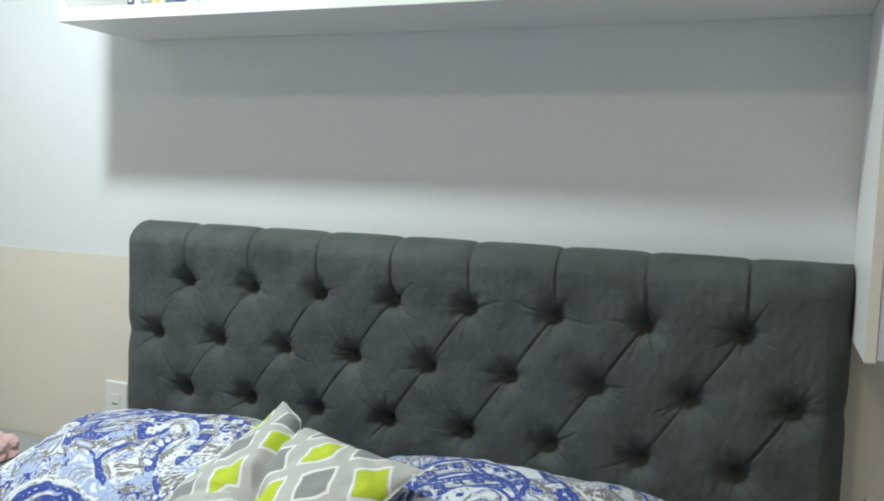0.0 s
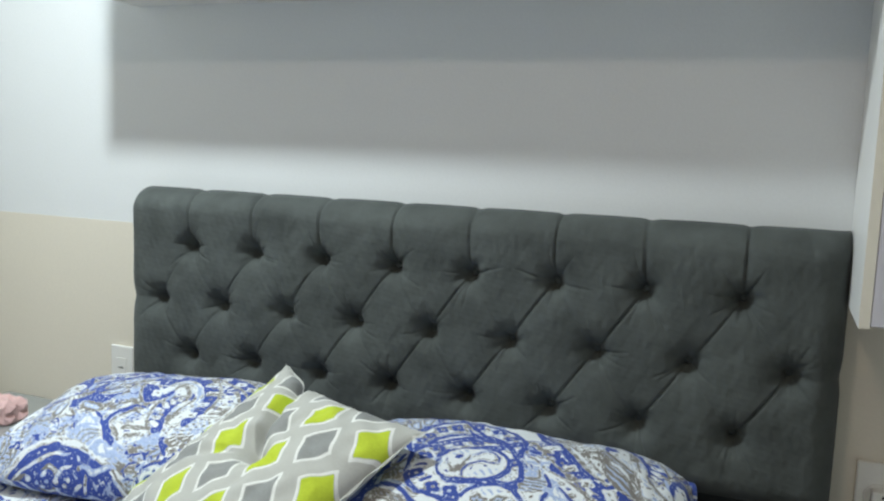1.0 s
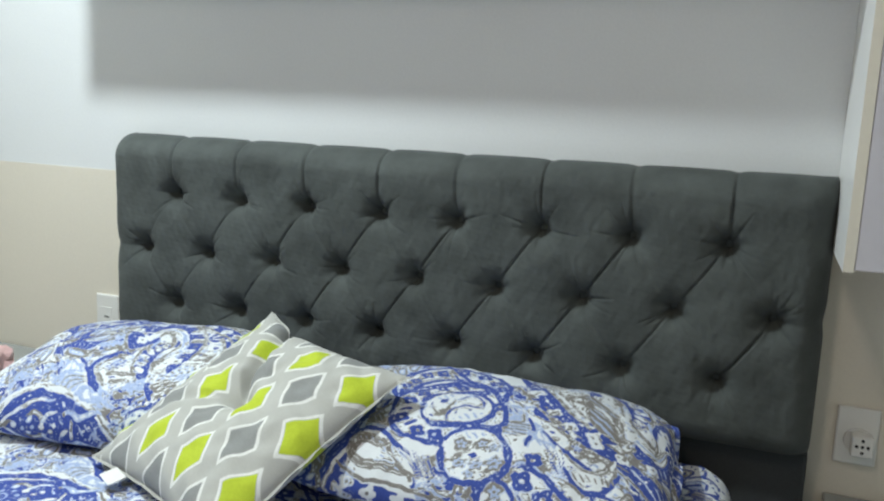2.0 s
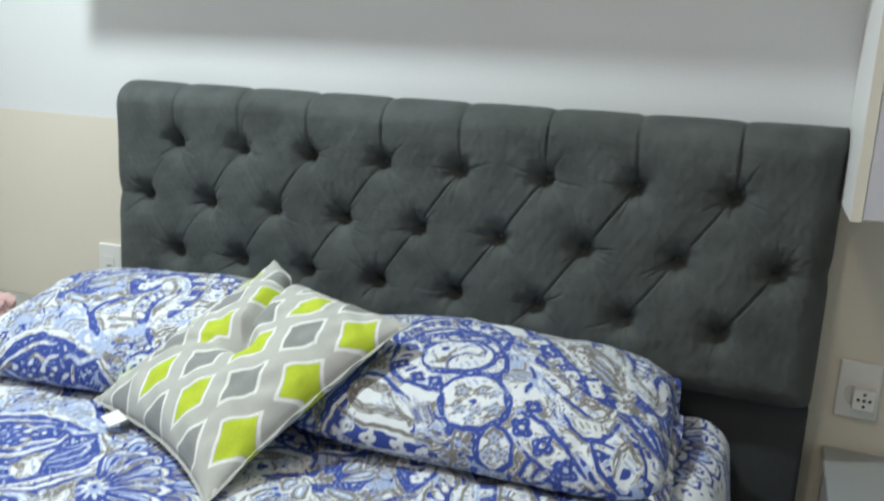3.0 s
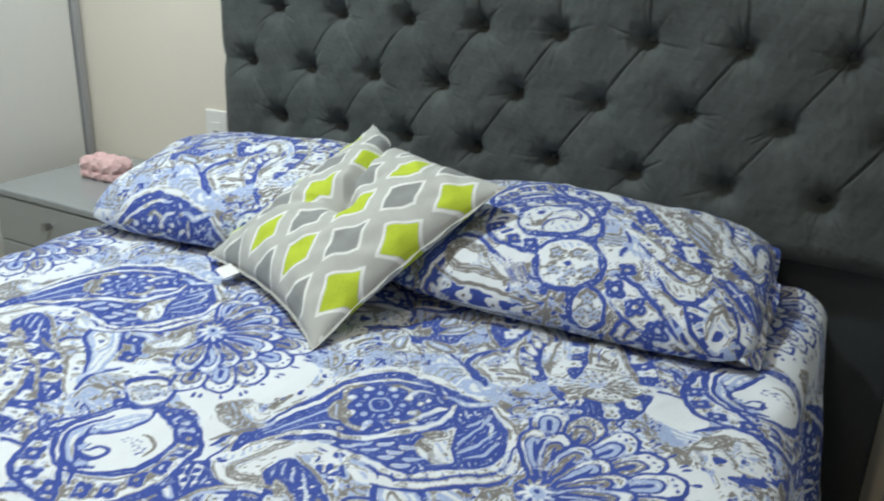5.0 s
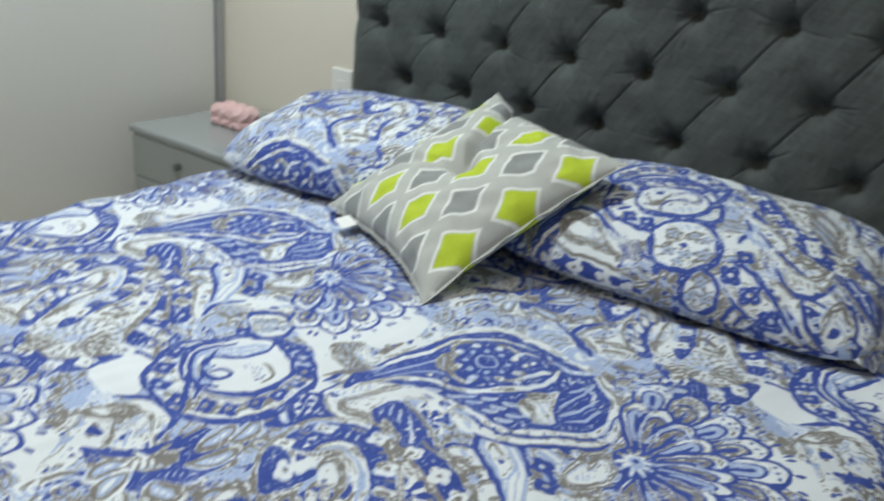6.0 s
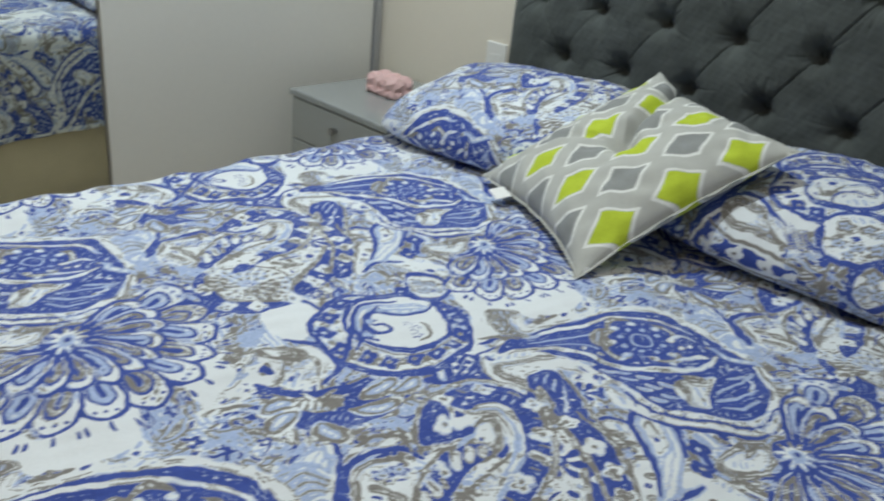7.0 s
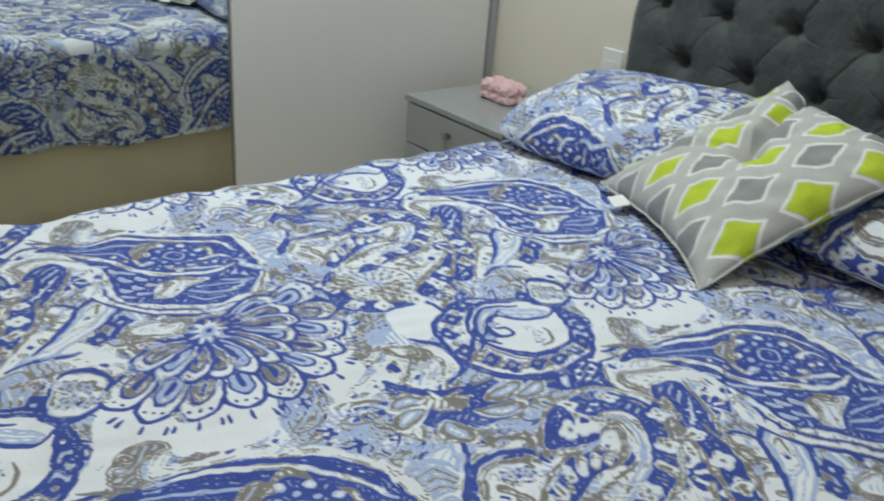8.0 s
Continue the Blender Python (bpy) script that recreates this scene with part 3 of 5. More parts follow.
    P.line(BLUE, 5, [(-155, -94), (-179, -61), (-211, -51)])
    P.line(BLUE, 4, [(-226, -146), (-247, -125), (-247, -93)])


def open_flower(P):
    """A half-open flower with two rings of petals."""
    fan = [122 - 18.5 * k for k in range(11)]
    for k, a in enumerate(fan[:-1]):
        b = a - 9
        P.lay(P.petal(-0.011, 0.0, b, 0.085, 0.187, 0.0270), BLUE)
        P.lay(P.petal(-0.011, 0.0, b, 0.090, 0.181, 0.0215), WHITE)
        P.lay(P.petal(-0.011, 0.0, b, 0.094, 0.160, 0.0150), BLUE)
        P.lay(P.petal(-0.011, 0.0, b, 0.098, 0.155, 0.0115), TAUPE if k % 2 else SKY)
        P.lay(P.petal(-0.011, 0.0, b, 0.110, 0.145, 0.0045), BLUE)
        for m in (-4, 0, 4):
            c = math.radians(b + m)
            P.rosette(-0.011 + 0.169 * math.cos(c), 0.169 * math.sin(c), 0.0036, 1, 0, (BLUE,))
        for m in (-8, 0, 8):
            P.lay(P.petal(-0.011, 0.0, b + m, 0.188, 0.205, 0.0025), BLUE)
    for k, a in enumerate(fan):
        P.lay(P.petal(-0.011, 0.0, a, 0.010, 0.124, 0.0225), BLUE)
        P.lay(P.petal(-0.011, 0.0, a, 0.026, 0.118, 0.0160), WHITE)
        P.lay(P.petal(-0.011, 0.0, a, 0.030, 0.106, 0.0125), BLUE)
        P.lay(P.petal(-0.011, 0.0, a, 0.038, 0.101, 0.0095), TAUPE if k % 3 else SKY)
        P.lay(P.petal(-0.011, 0.0, a, 0.044, 0.096, 0.0022), BLUE)
    r = np.hypot(*P.near(-0.011, 0.0))
    P.lay(r - 0.032, BLUE)
    P.blossom(-0.011, 0.0, 0.028, 10, WHITE, BLUE)
    P.lay(r - 0.010, SKY)
    P.lay(r - 0.005, BLUE)


def draw_paisley(on_pillow=False):
    P = Print()
    rnd = random.Random(11)
    # feathery ground of pale strokes
    x, y = P.near(0.44, 0.20, 35)
    hatch = np.abs(((y + 0.010 * np.sin(x * 60)) / 0.011) % 1 - 0.5) * 0.011
    zone = np.hypot(x / 1.5, y) - 0.085
    P.lay(np.maximum(hatch - 0.0018, zone), SKY)
    x, y = P.near(0.27, 0.10, 70)
    hatch = np.abs(((y + 0.008 * np.sin(x * 70)) / 0.010) % 1 - 0.5) * 0.010
    P.lay(np.maximum(hatch - 0.0016, np.hypot(x / 1.4, y) - 0.06), SKY)
    # flowing pale lines everywhere, then leaves, curls and flowers between the large figures
    flow = lambda u, v: 1.1 * math.sin(u * 10 + 0.7) + 1.3 * math.cos(v * 9.2 - 0.4) + 0.8 * math.sin((u + v) * 9.6)
    x, y = P.U, P.V
    phase = y * 2 * math.pi * 34 / CELL_V * 2 + 2.2 * np.sin(2 * math.pi * 2 * x / CELL_U) + 1.6 * np.sin(2 * math.pi * (3 * x / CELL_U + 2 * y / CELL_V))
    mask = np.sin(2 * math.pi * (2 * x / CELL_U + y / CELL_V)) + np.cos(2 * math.pi * (3 * y / CELL_V - x / CELL_U))
    P.lay(np.where(mask > -0.8, (0.10 - np.sin(phase)) * 0.003, 0.01), SKY)
    B, T, K, W0 = BLUE, TAUPE, SKY, WHITE
    pocket = lambda u, v: math.sin(2 * math.pi * (2 * u / CELL_U - v / CELL_V) + 1.0) + math.sin(2 * math.pi * (u / CELL_U + 3 * v / CELL_V)) > 1.05
    for step, keep, size in ((0.050, 0.8, 1.9), (0.032, 0.75, 1.25), (0.019, 0.40, 0.75)):
        for i in range(int(CELL_U / step)):
            for j in range(int(CELL_V / step)):
                u, v = (i + rnd.random()) * step, (j + rnd.random()) * step
                if rnd.random() > keep or pocket(u, v):
                    continue
                a = flow(u, v) + (rnd.random() - 0.5) * 0.7
                kind = rnd.random()
                if kind < 0.60:
                    l = (0.020 + 0.018 * rnd.random()) * size
                    P.leaf(u, v, a, l, l * (0.15 + 0.11 * rnd.random()), rnd.choice(((B, K, B), (B, B, W0), (T, K, T), (T, K, B), (B, B, K), (T, T, W0), (B, B, K), (B, W0, T), (T, W0, B), (T, T, T), (T, T, K))))
                elif kind < 0.78:
                    r = (0.008 + 0.009 * rnd.random()) * size
                    ink = rnd.choice((B, T, T))
                    P.curl(u, v, a, r, 0.0038 * size ** 0.5, ink)
                    if size > 1.1:
                        P.curl(u, v, a, r * 0.9, 0.0014, W0)
                elif kind < 0.93:
                    P.rosette(u, v, (0.009 + 0.007 * rnd.random()) * size, rnd.choice((5, 6, 8)), a, rnd.choice(((B, K, B), (T, W0, T), (B, K, T), (W0, B, W0), (B, B, W0))))
                else:
                    for k in range(6):
                        P.rosette(u + 0.0085 * k * math.cos(a + 0.12 * k), v + 0.0085 * k * math.sin(a + 0.12 * k), 0.0032, 1, 0, (rnd.choice((B, T)),))
    # long tendrils that follow the flow, dark with a pale line on one side
    for k in range(34):
        u, v, ink, r = rnd.random() * CELL_U, rnd.random() * CELL_V, rnd.choice((B, T, T, B)), 0.0030 + 0.0028 * rnd.random()
        turn = (rnd.random() - 0.5) * 0.16
        way = flow(u, v)
        line = []
        for j in range(46):
            way += turn + 0.12 * math.sin(flow(u, v) - way)
            u, v = u + 0.0034 * math.cos(way), v + 0.0034 * math.sin(way)
            line.append((u, v, way, r * (1 - j / 52)))
        for u, v, way, w in line:
            P.rosette(u - 1.3 * w * math.sin(way), v + 1.3 * w * math.cos(way), w * 1.2, 1, 0, (WHITE,))
        for u, v, way, w in line:
            P.rosette(u, v, w * 1.3, 1, 0, (ink,))
    # fine flecks that break up every field between the figures
    for k in range(1200):
        u, v = rnd.random() * CELL_U, rnd.random() * CELL_V
        here = P.ink[int(v / DOT) % P.nv, int(u / DOT) % P.nu]
        a = flow(u, v) + (rnd.random() - 0.5) * 0.9
        l = 0.008 + 0.012 * rnd.random()
        if here[BLUE] > 0.7:
            P.leaf(u, v, a, l, l * 0.17, (rnd.choice((W0, K, K, T)),))
        elif here[TAUPE] > 0.7:
            P.leaf(u, v, a, l, l * 0.17, (rnd.choice((W0, K, B)),))
        elif here[SKY] > 0.5 and k % 3:
            P.leaf(u, v, a, l, l * 0.14, (rnd.choice((B, T)),))
        elif not pocket(u, v) and math.hypot(u - 0.145, v - 0.395) > 0.066 and k % 5:
            P.leaf(u, v, a, l, l * 0.16, (rnd.choice((K, K, B, B, T)),))
    # open white ground that stays bare
    P.fill(WHITE, [(66, -132), (112, -93), (171, -68), (191, -74), (164, -119), (192, -167), (227, -175), (251, -217), (278, -240), (258, -254), (219, -202), (173, -171), (124, -158)], True)
    P.fill(WHITE, [(100, -540), (141, -520), (164, -545), (188, -566), (156, -583), (134, -582)], True)
    P.fill(WHITE, [(128, -824), (160, -766), (175, -717), (204, -737), (224, -762), (207, -776), (181, -776), (168, -805), (183, -827), (232, -847), (225, -863), (179, -838)], True)
    P.fill(WHITE, [(27, -432), (28, -367), (82, -367), (113, -410), (87, -433)], True)
    P.fill(WHITE, [(-421, -245), (-382, -192), (-322, -200), (-346, -238)], True)
    P.fill(WHITE, [(77, 45), (203, 30), (240, -30), (215, -76), (164, -54)], True)
    P.fill(WHITE, [(414, -120), (418, -70), (490, -66), (465, -89), (455, -132)], True)
    # pale hatched tail and lobes under the half flower
    P.fill(SKY, [(340, -537), (331, -504), (348, -484), (375, -492), (416, -509), (456, -519), (434, -557), (380, -556), (348, -560)])
    P.line(WHITE, 1.6, [(349, -548), (349, -520), (386, -500)])
    P.line(WHITE, 1.6, [(363, -549), (363, -523), (399, -503)])
    P.line(WHITE, 1.6, [(378, -551), (377, -524), (411, -508)])
    P.line(WHITE, 1.6, [(391, -553), (391, -527), (423, -513)])
    P.line(WHITE, 1.6, [(405, -553), (404, -528), (434, -517)])
    P.line(WHITE, 1.6, [(417, -555), (418, -530), (445, -522)])
    P.line(BLUE, 5, [(330, -481), (359, -483), (387, -499), (411, -516), (441, -529)])
    P.line(WHITE, 2.5, [(324, -487), (360, -492), (387, -506), (408, -523)])
    P.fill(WHITE, [(431, -514), (390, -485), (376, -462), (385, -426), (414, -422), (449, -449), (478, -479), (459, -520)])
    P.line(BLUE, 5, [(439, -523), (397, -498), (374, -475), (367, -444), (380, -415), (404, -404)])
    P.line(TAUPE, 4, [(440, -514), (398, -488), (381, -464), (385, -433), (400, -427), (398, -442)])
    P.line(TAUPE, 3, [(389, -410), (360, -409), (348, -433), (348, -456)])
    for u, v in metres([(406, -459), (405, -439)]):
        P.rosette(u, v, 0.013, 5, 0.4, (BLUE, WHITE, TAUPE))
    P.line(TAUPE, 6, [(417, -482), (430, -474)])
    P.line(TAUPE, 6, [(436, -472), (449, -466)])
    P.line(TAUPE, 6, [(450, -489), (463, -481)])
    P.line(TAUPE, 6, [(458, -466), (472, -459)])
    P.line(TAUPE, 6, [(440, -499), (453, -492)])
    # half flower with a ring of open leaves on long blue bars
    P.line(BLUE, 9, [(174, -503), (207, -472), (228, -443), (240, -409), (250, -365), (273, -319), (297, -273)])
    P.fill(BLUE, [(237, -416), (227, -368), (224, -313), (244, -261), (287, -207), (320, -229), (310, -291), (284, -326), (278, -383)])
    P.line(TAUPE, 3, [(235, -406), (232, -371), (258, -353), (276, -303)])
    P.fill(BLUE, [(223, -480), (225, -450), (251, -415), (284, -378), (310, -377), (317, -423), (320, -462), (313, -487), (276, -499), (246, -498)])
    P.leaf(0.250, -0.475, -1.64, 0.058, 0.019, (WHITE, TAUPE, SKY))
    P.leaf(0.278, -0.470, -0.44, 0.058, 0.019, (WHITE, TAUPE, SKY))
    P.leaf(0.272, -0.428, 0.59, 0.058, 0.019, (WHITE, TAUPE, SKY))
    P.leaf(0.260, -0.406, 1.27, 0.058, 0.019, (WHITE, TAUPE, SKY))
    P.leaf(0.278, -0.375, 1.37, 0.058, 0.019, (WHITE, TAUPE, SKY))
    P.leaf(0.239, -0.461, -2.18, 0.058, 0.019, (WHITE, TAUPE, SKY))
    P.fill(TAUPE, [(219, -470), (246, -420), (264, -439), (263, -461), (245, -475)])
    P.line(WHITE, 2, [(229, -466), (235, -480)])
    P.line(WHITE, 2, [(233, -459), (248, -475)])
    P.line(WHITE, 2, [(236, -454), (253, -467)])
    P.line(WHITE, 2, [(239, -447), (257, -458)])
    P.line(WHITE, 2, [(242, -441), (262, -449)])
    P.line(WHITE, 2, [(246, -435), (266, -442)])
    P.line(WHITE, 2, [(249, -429), (262, -428)])
    P.line(BLUE, 6, [(212, -457), (228, -443), (231, -421)])
    P.line(WHITE, 2.5, [(215, -456), (236, -448), (233, -423)])
    P.line(WHITE, 6, [(234, -367), (233, -346), (242, -334)])
    P.line(SKY, 6, [(257, -280), (275, -288), (293, -295)])
    P.line(WHITE, 2, [(261, -281), (275, -288), (289, -294)])
    # round hooded lobe left of it
    P.fill(WHITE, [(160, -481), (131, -451), (125, -415), (158, -397), (196, -410), (209, -442), (192, -472)])
    P.line(BLUE, 6, [(101, -429), (132, -401), (168, -393), (200, -403), (216, -428)])
    P.line(SKY, 4, [(129, -392), (166, -381), (205, -393), (226, -410)])
    P.line(TAUPE, 5, [(170, -474), (144, -441), (163, -418), (196, -426)])
    for u, v in metres([(158, -456), (160, -437), (189, -439)]):
        P.rosette(u, v, 0.008, 5, 0.4, (TAUPE, WHITE))
    # broad leaf with taupe flowers, and a pale hooked leaf
    P.fill(WHITE, [(456, -211), (454, -171), (475, -142), (517, -144), (569, -181), (617, -235), (607, -253), (548, -219), (495, -205)])
    P.line(BLUE, 4, [(453, -207), (457, -165), (489, -144)])
    P.line(TAUPE, 3, [(446, -201), (447, -154), (470, -132), (518, -141), (571, -178)])
    P.line(TAUPE, 6, [(481, -188), (494, -178)])
    P.line(TAUPE, 6, [(506, -196), (519, -185)])
    P.line(TAUPE, 6, [(525, -193), (537, -182)])
    P.line(TAUPE, 6, [(551, -203), (564, -193)])
    P.line(TAUPE, 6, [(577, -223), (588, -213)])
    P.line(TAUPE, 6, [(502, -183), (515, -171)])
    for u, v in metres([(518, -195), (539, -176)]):
        P.rosette(u, v, 0.010, 5, 0.4, (BLUE, SKY))
    P.fill(SKY, [(472, -129), (473, -99), (505, -97), (560, -140), (599, -199), (600, -231), (548, -181), (505, -155)])
    P.fill(WHITE, [(484, -131), (484, -109), (508, -117), (536, -142), (542, -170), (509, -148)])
    P.line(BLUE, 5, [(583, -209), (555, -187), (512, -164), (480, -145), (464, -110), (475, -91), (506, -96), (541, -121), (566, -148)])
    P.line(TAUPE, 2.5, [(496, -138), (490, -119), (512, -131)])
    P.line(BLUE, 5, [(613, -242), (599, -199), (604, -156)])
    for u, v in metres([(552, -104), (581, -132)]):
        P.four(u, v, BLUE, WHITE, 0.017)
    # pale blot with a taupe edge
    P.fill(TAUPE, [(578, -107), (567, -76), (565, -40), (579, -15), (602, -21), (618, -50), (613, -87), (596, -110)])
    P.fill(WHITE, [(580, -92), (574, -69), (579, -55), (588, -59), (583, -33), (596, -28), (610, -51), (604, -77), (591, -93)])
    # wheel with a band of small flowers and a rolled hook inside
    P.fill(BLUE, [(41, -268), (32, -298), (43, -345), (80, -383), (126, -398), (174, -398), (223, -373), (261, -328), (274, -279), (255, -230), (222, -199), (175, -179), (130, -180), (88, -215)])
    P.fill(WHITE, [(54, -271), (45, -300), (55, -343), (87, -377), (127, -390), (168, -388), (211, -366), (247, -322), (258, -276), (244, -232), (218, -207), (179, -191), (139, -192), (97, -221)])
    for u, v in metres([(57, -324), (77, -351), (111, -375), (153, -376), (189, -357), (217, -335), (230, -303), (238, -271), (229, -238), (207, -213), (180, -196), (145, -192)]):
        P.four(u, v, BLUE, WHITE, 0.016)
    for u, v in metres([(65, -339), (92, -364), (134, -379), (175, -369), (205, -348), (226, -319), (238, -288), (236, -253), (220, -223)]):
        P.rosette(u, v, 0.007, 1, 0, (TAUPE,))
    P.fill(BLUE, [(135, -350), (97, -341), (61, -310), (48, -263), (69, -212), (115, -190), (167, -202), (203, -226), (223, -261), (215, -298), (182, -334)])
    P.fill(WHITE, [(133, -346), (102, -336), (73, -308), (61, -269), (80, -219), (122, -199), (165, -210), (195, -230), (212, -260), (205, -293), (174, -329)], True)
    P.line(TAUPE, 2, [(137, -355), (186, -336), (219, -300), (227, -259), (205, -225)])
    P.fill(SKY, [(118, -331), (88, -310), (76, -275), (92, -236), (121, -208), (135, -220), (117, -251), (97, -282), (101, -305), (131, -323), (155, -326), (143, -333)])
    P.line(WHITE, 2.5, [(123, -326), (94, -304), (87, -276), (102, -243), (120, -218)])
    P.line(BLUE, 4.6, [(121, -197), (135, -216), (120, -252), (100, -284), (106, -306), (130, -318), (151, -314), (153, -297), (137, -293), (130, -305)])
    P.line(BLUE, 4.6, [(164, -328), (141, -339), (111, -332), (82, -309), (70, -272), (81, -238)])
    P.line(TAUPE, 3, [(155, -242), (177, -245), (196, -259), (200, -275)])
    for u, v in metres([(148, -262), (168, -262), (185, -271)]):
        P.rosette(u, v, 0.009, 5, 0, (BLUE, WHITE))
    # roundel of taupe flowers over the wheel
    P.fill(BLUE, [(68, -213), (29, -193), (17, -163), (38, -137), (80, -138), (117, -166), (114, -195), (93, -214)])
    P.fill(WHITE, [(66, -205), (36, -191), (28, -166), (45, -143), (78, -145), (105, -166), (103, -189), (85, -205)])
    for u, v in metres([(50, -180), (58, -163), (85, -166), (77, -186)]):
        P.rosette(u, v, 0.013, 5, 0.5, (TAUPE, SKY, TAUPE))
    # great drop: blue with a flower, parted by a white stripe, its tail rolled into a hook
    P.fill(WHITE, [(279, -226), (251, -191), (232, -134), (235, -71), (253, -8), (270, 64), (320, 115), (374, 133), (429, 125), (484, 121), (533, 97), (569, 57), (580, 20), (568, -26), (533, -76), (478, -120), (437, -123), (381, -124), (343, -149), (373, -164), (375, -198), (347, -230), (316, -241)])
    P.fill(BLUE, [(262, -186), (245, -134), (253, -66), (269, -11), (280, 53), (328, 106), (387, 117), (437, 114), (486, 110), (527, 83), (548, 42), (541, 2), (518, -42), (483, -81), (436, -95), (381, -102), (333, -120), (292, -144)])
    P.line(WHITE, 4.5, [(433, 90), (440, 58), (438, 24), (422, -20), (391, -56), (344, -86), (306, -116), (285, -143), (272, -172), (278, -201), (298, -222), (328, -229), (355, -214), (369, -184)])
    P.line(WHITE, 3, [(252, -140), (258, -81), (278, -32), (292, 27), (327, 79), (374, 104)])
    P.line(SKY, 3, [(270, -136), (284, -83), (301, -43), (306, -12)])
    P.line(SKY, 2.6, [(288, -120), (313, -78), (339, -58)])
    P.line(TAUPE, 6.5, [(322, -130), (304, -154), (292, -183), (297, -209), (321, -223), (347, -211), (362, -192), (362, -169), (347, -163), (342, -178)])
    P.fill(WHITE, [(310, -207), (303, -183), (320, -163), (337, -164), (338, -185), (338, -204), (325, -213)])
    P.fill(TAUPE, [(305, -44), (297, -27), (309, -10), (331, -15), (343, -40), (330, -55)])
    P.line(WHITE, 3, [(322, -22), (329, -19)])
    P.great_rosette(0.353, 0.008)
    P.line(WHITE, 3, [(374, 51), (373, 72), (391, 84)])
    P.line(WHITE, 3, [(410, 13), (419, 41), (430, 62)])
    for u, v in metres([(294, -1), (346, -66), (394, 45), (369, -44), (416, -1), (326, -78), (399, 58), (411, 86)]):
        P.rosette(u, v, 0.006, 1, 0, (WHITE,))
    P.line(SKY, 8, [(416, 91), (447, 94), (475, 120)])
    P.line(BLUE, 3, [(418, 88), (452, 86), (479, 120)])
    P.line(SKY, 2.6, [(487, 18), (490, 54), (488, 99)])
    P.line(SKY, 2.6, [(493, 2), (511, 31), (516, 72)])
    P.line(SKY, 2.6, [(507, -3), (526, 15), (533, 46)])
    P.line(SKY, 2.6, [(475, 54), (482, 79)])
    P.line(WHITE, 2.5, [(485, 83), (503, 79), (511, 58)])
    P.fill(WHITE, [(446, -30), (454, 15), (466, 40), (482, 4), (504, -19), (499, -43), (477, -44)])
    P.line(TAUPE, 5, [(447, -23), (470, -25), (486, -41), (502, -31)])
    P.line(TAUPE, 6.5, [(443, -8), (462, 19)])
    for u, v in metres([(347, -111), (383, -81), (403, -86), (408, -64), (432, -68), (433, -85), (435, -48), (457, -62), (456, -83), (374, -95)]):
        P.leaf(u, v, 0.3, 0.022, 0.005, (WHITE, SKY))
    P.line(BLUE, 3, [(358, -122), (410, -111), (462, -103), (508, -77), (540, -35), (558, 9), (556, 54)])
    P.line(SKY, 3, [(372, -124), (429, -109)])
    P.line(BLUE, 1.8, [(448, -103), (461, -113)])
    P.line(BLUE, 1.8, [(465, -93), (478, -102)])
    P.line(BLUE, 1.8, [(482, -82), (493, -91)])
    P.line(BLUE, 1.8, [(498, -70), (509, -80)])
    P.line(BLUE, 1.8, [(512, -56), (524, -66)])
    P.line(BLUE, 1.8, [(524, -41), (536, -51)])
    P.line(BLUE, 1.8, [(536, -23), (548, -34)])
    P.line(BLUE, 1.8, [(547, -4), (559, -14)])
    P.line(BLUE, 1.8, [(558, 16), (568, 5)])
    P.line(BLUE, 4, [(460, -127), (502, -104), (537, -69), (567, -24), (577, 31)])
    P.line(TAUPE, 3.5, [(480, 119), (526, 101), (564, 62), (576, 22)])
    P.fill(WHITE, [(364, -151), (361, -129), (385, -111), (410, -111), (398, -130), (385, -148)])
    P.wheel_flower(0.396, -0.154, 0.026, 7)
    P.line(TAUPE, 6.5, [(371, -213), (381, -194), (406, -188), (431, -203)])
    # taupe curl over the hook, and its fringe
    P.fill(TAUPE, [(208, -165), (176, -144), (168, -124), (175, -103), (199, -94), (197, -114), (208, -129), (230, -132), (251, -120), (247, -147), (232, -164)])
    for u, v in metres([(186, -140), (205, -151), (223, -155)]):
        P.rosette(u, v, 0.005, 1, 0, (WHITE,))
    P.fill(WHITE, [(202, -117), (205, -100), (229, -108), (247, -113), (232, -125), (215, -125)])
    P.line(BLUE, 4, [(236, -199), (242, -162), (257, -129)])
    P.line(TAUPE, 3, [(227, -194), (239, -170), (252, -140)])
    P.line(BLUE, 3, [(274, -230), (254, -205), (252, -181)])
    # open leaves and flowers past the bell
    P.line(BLUE, 4, [(80, 410), (123, 361), (170, 316)])
    P.line(BLUE, 4, [(96, 356), (145, 321), (197, 277)])
    for u, v in metres([(97, 402), (118, 373), (143, 350)]):
        P.rosette(u, v, 0.011, 5, 0.4, (BLUE, SKY))
    P.fill(TAUPE, [(110, 206), (123, 245), (146, 258), (150, 234), (124, 200)])
    P.fill(WHITE, [(116, 211), (130, 237), (140, 240), (133, 218)])

    # bell with a medallion, held between the two bands
    P.fill(BLUE, [(-294, 482), (-291, 529), (-201, 503), (-97, 445), (-23, 383), (10, 321), (27, 248), (1, 197), (-54, 178), (-118, 212), (-156, 280), (-184, 354), (-220, 422)])
    P.fill(TAUPE, [(-272, 479), (-214, 468), (-148, 439), (-83, 397), (-33, 345), (-8, 303), (-5, 253), (-32, 215), (-83, 214), (-127, 243), (-138, 293), (-166, 367), (-191, 410)])
    P.fill(WHITE, [(-247, 470), (-206, 456), (-151, 433), (-91, 393), (-47, 346), (-22, 306), (-18, 259), (-44, 224), (-82, 221), (-115, 246), (-127, 293), (-153, 364), (-180, 411)])
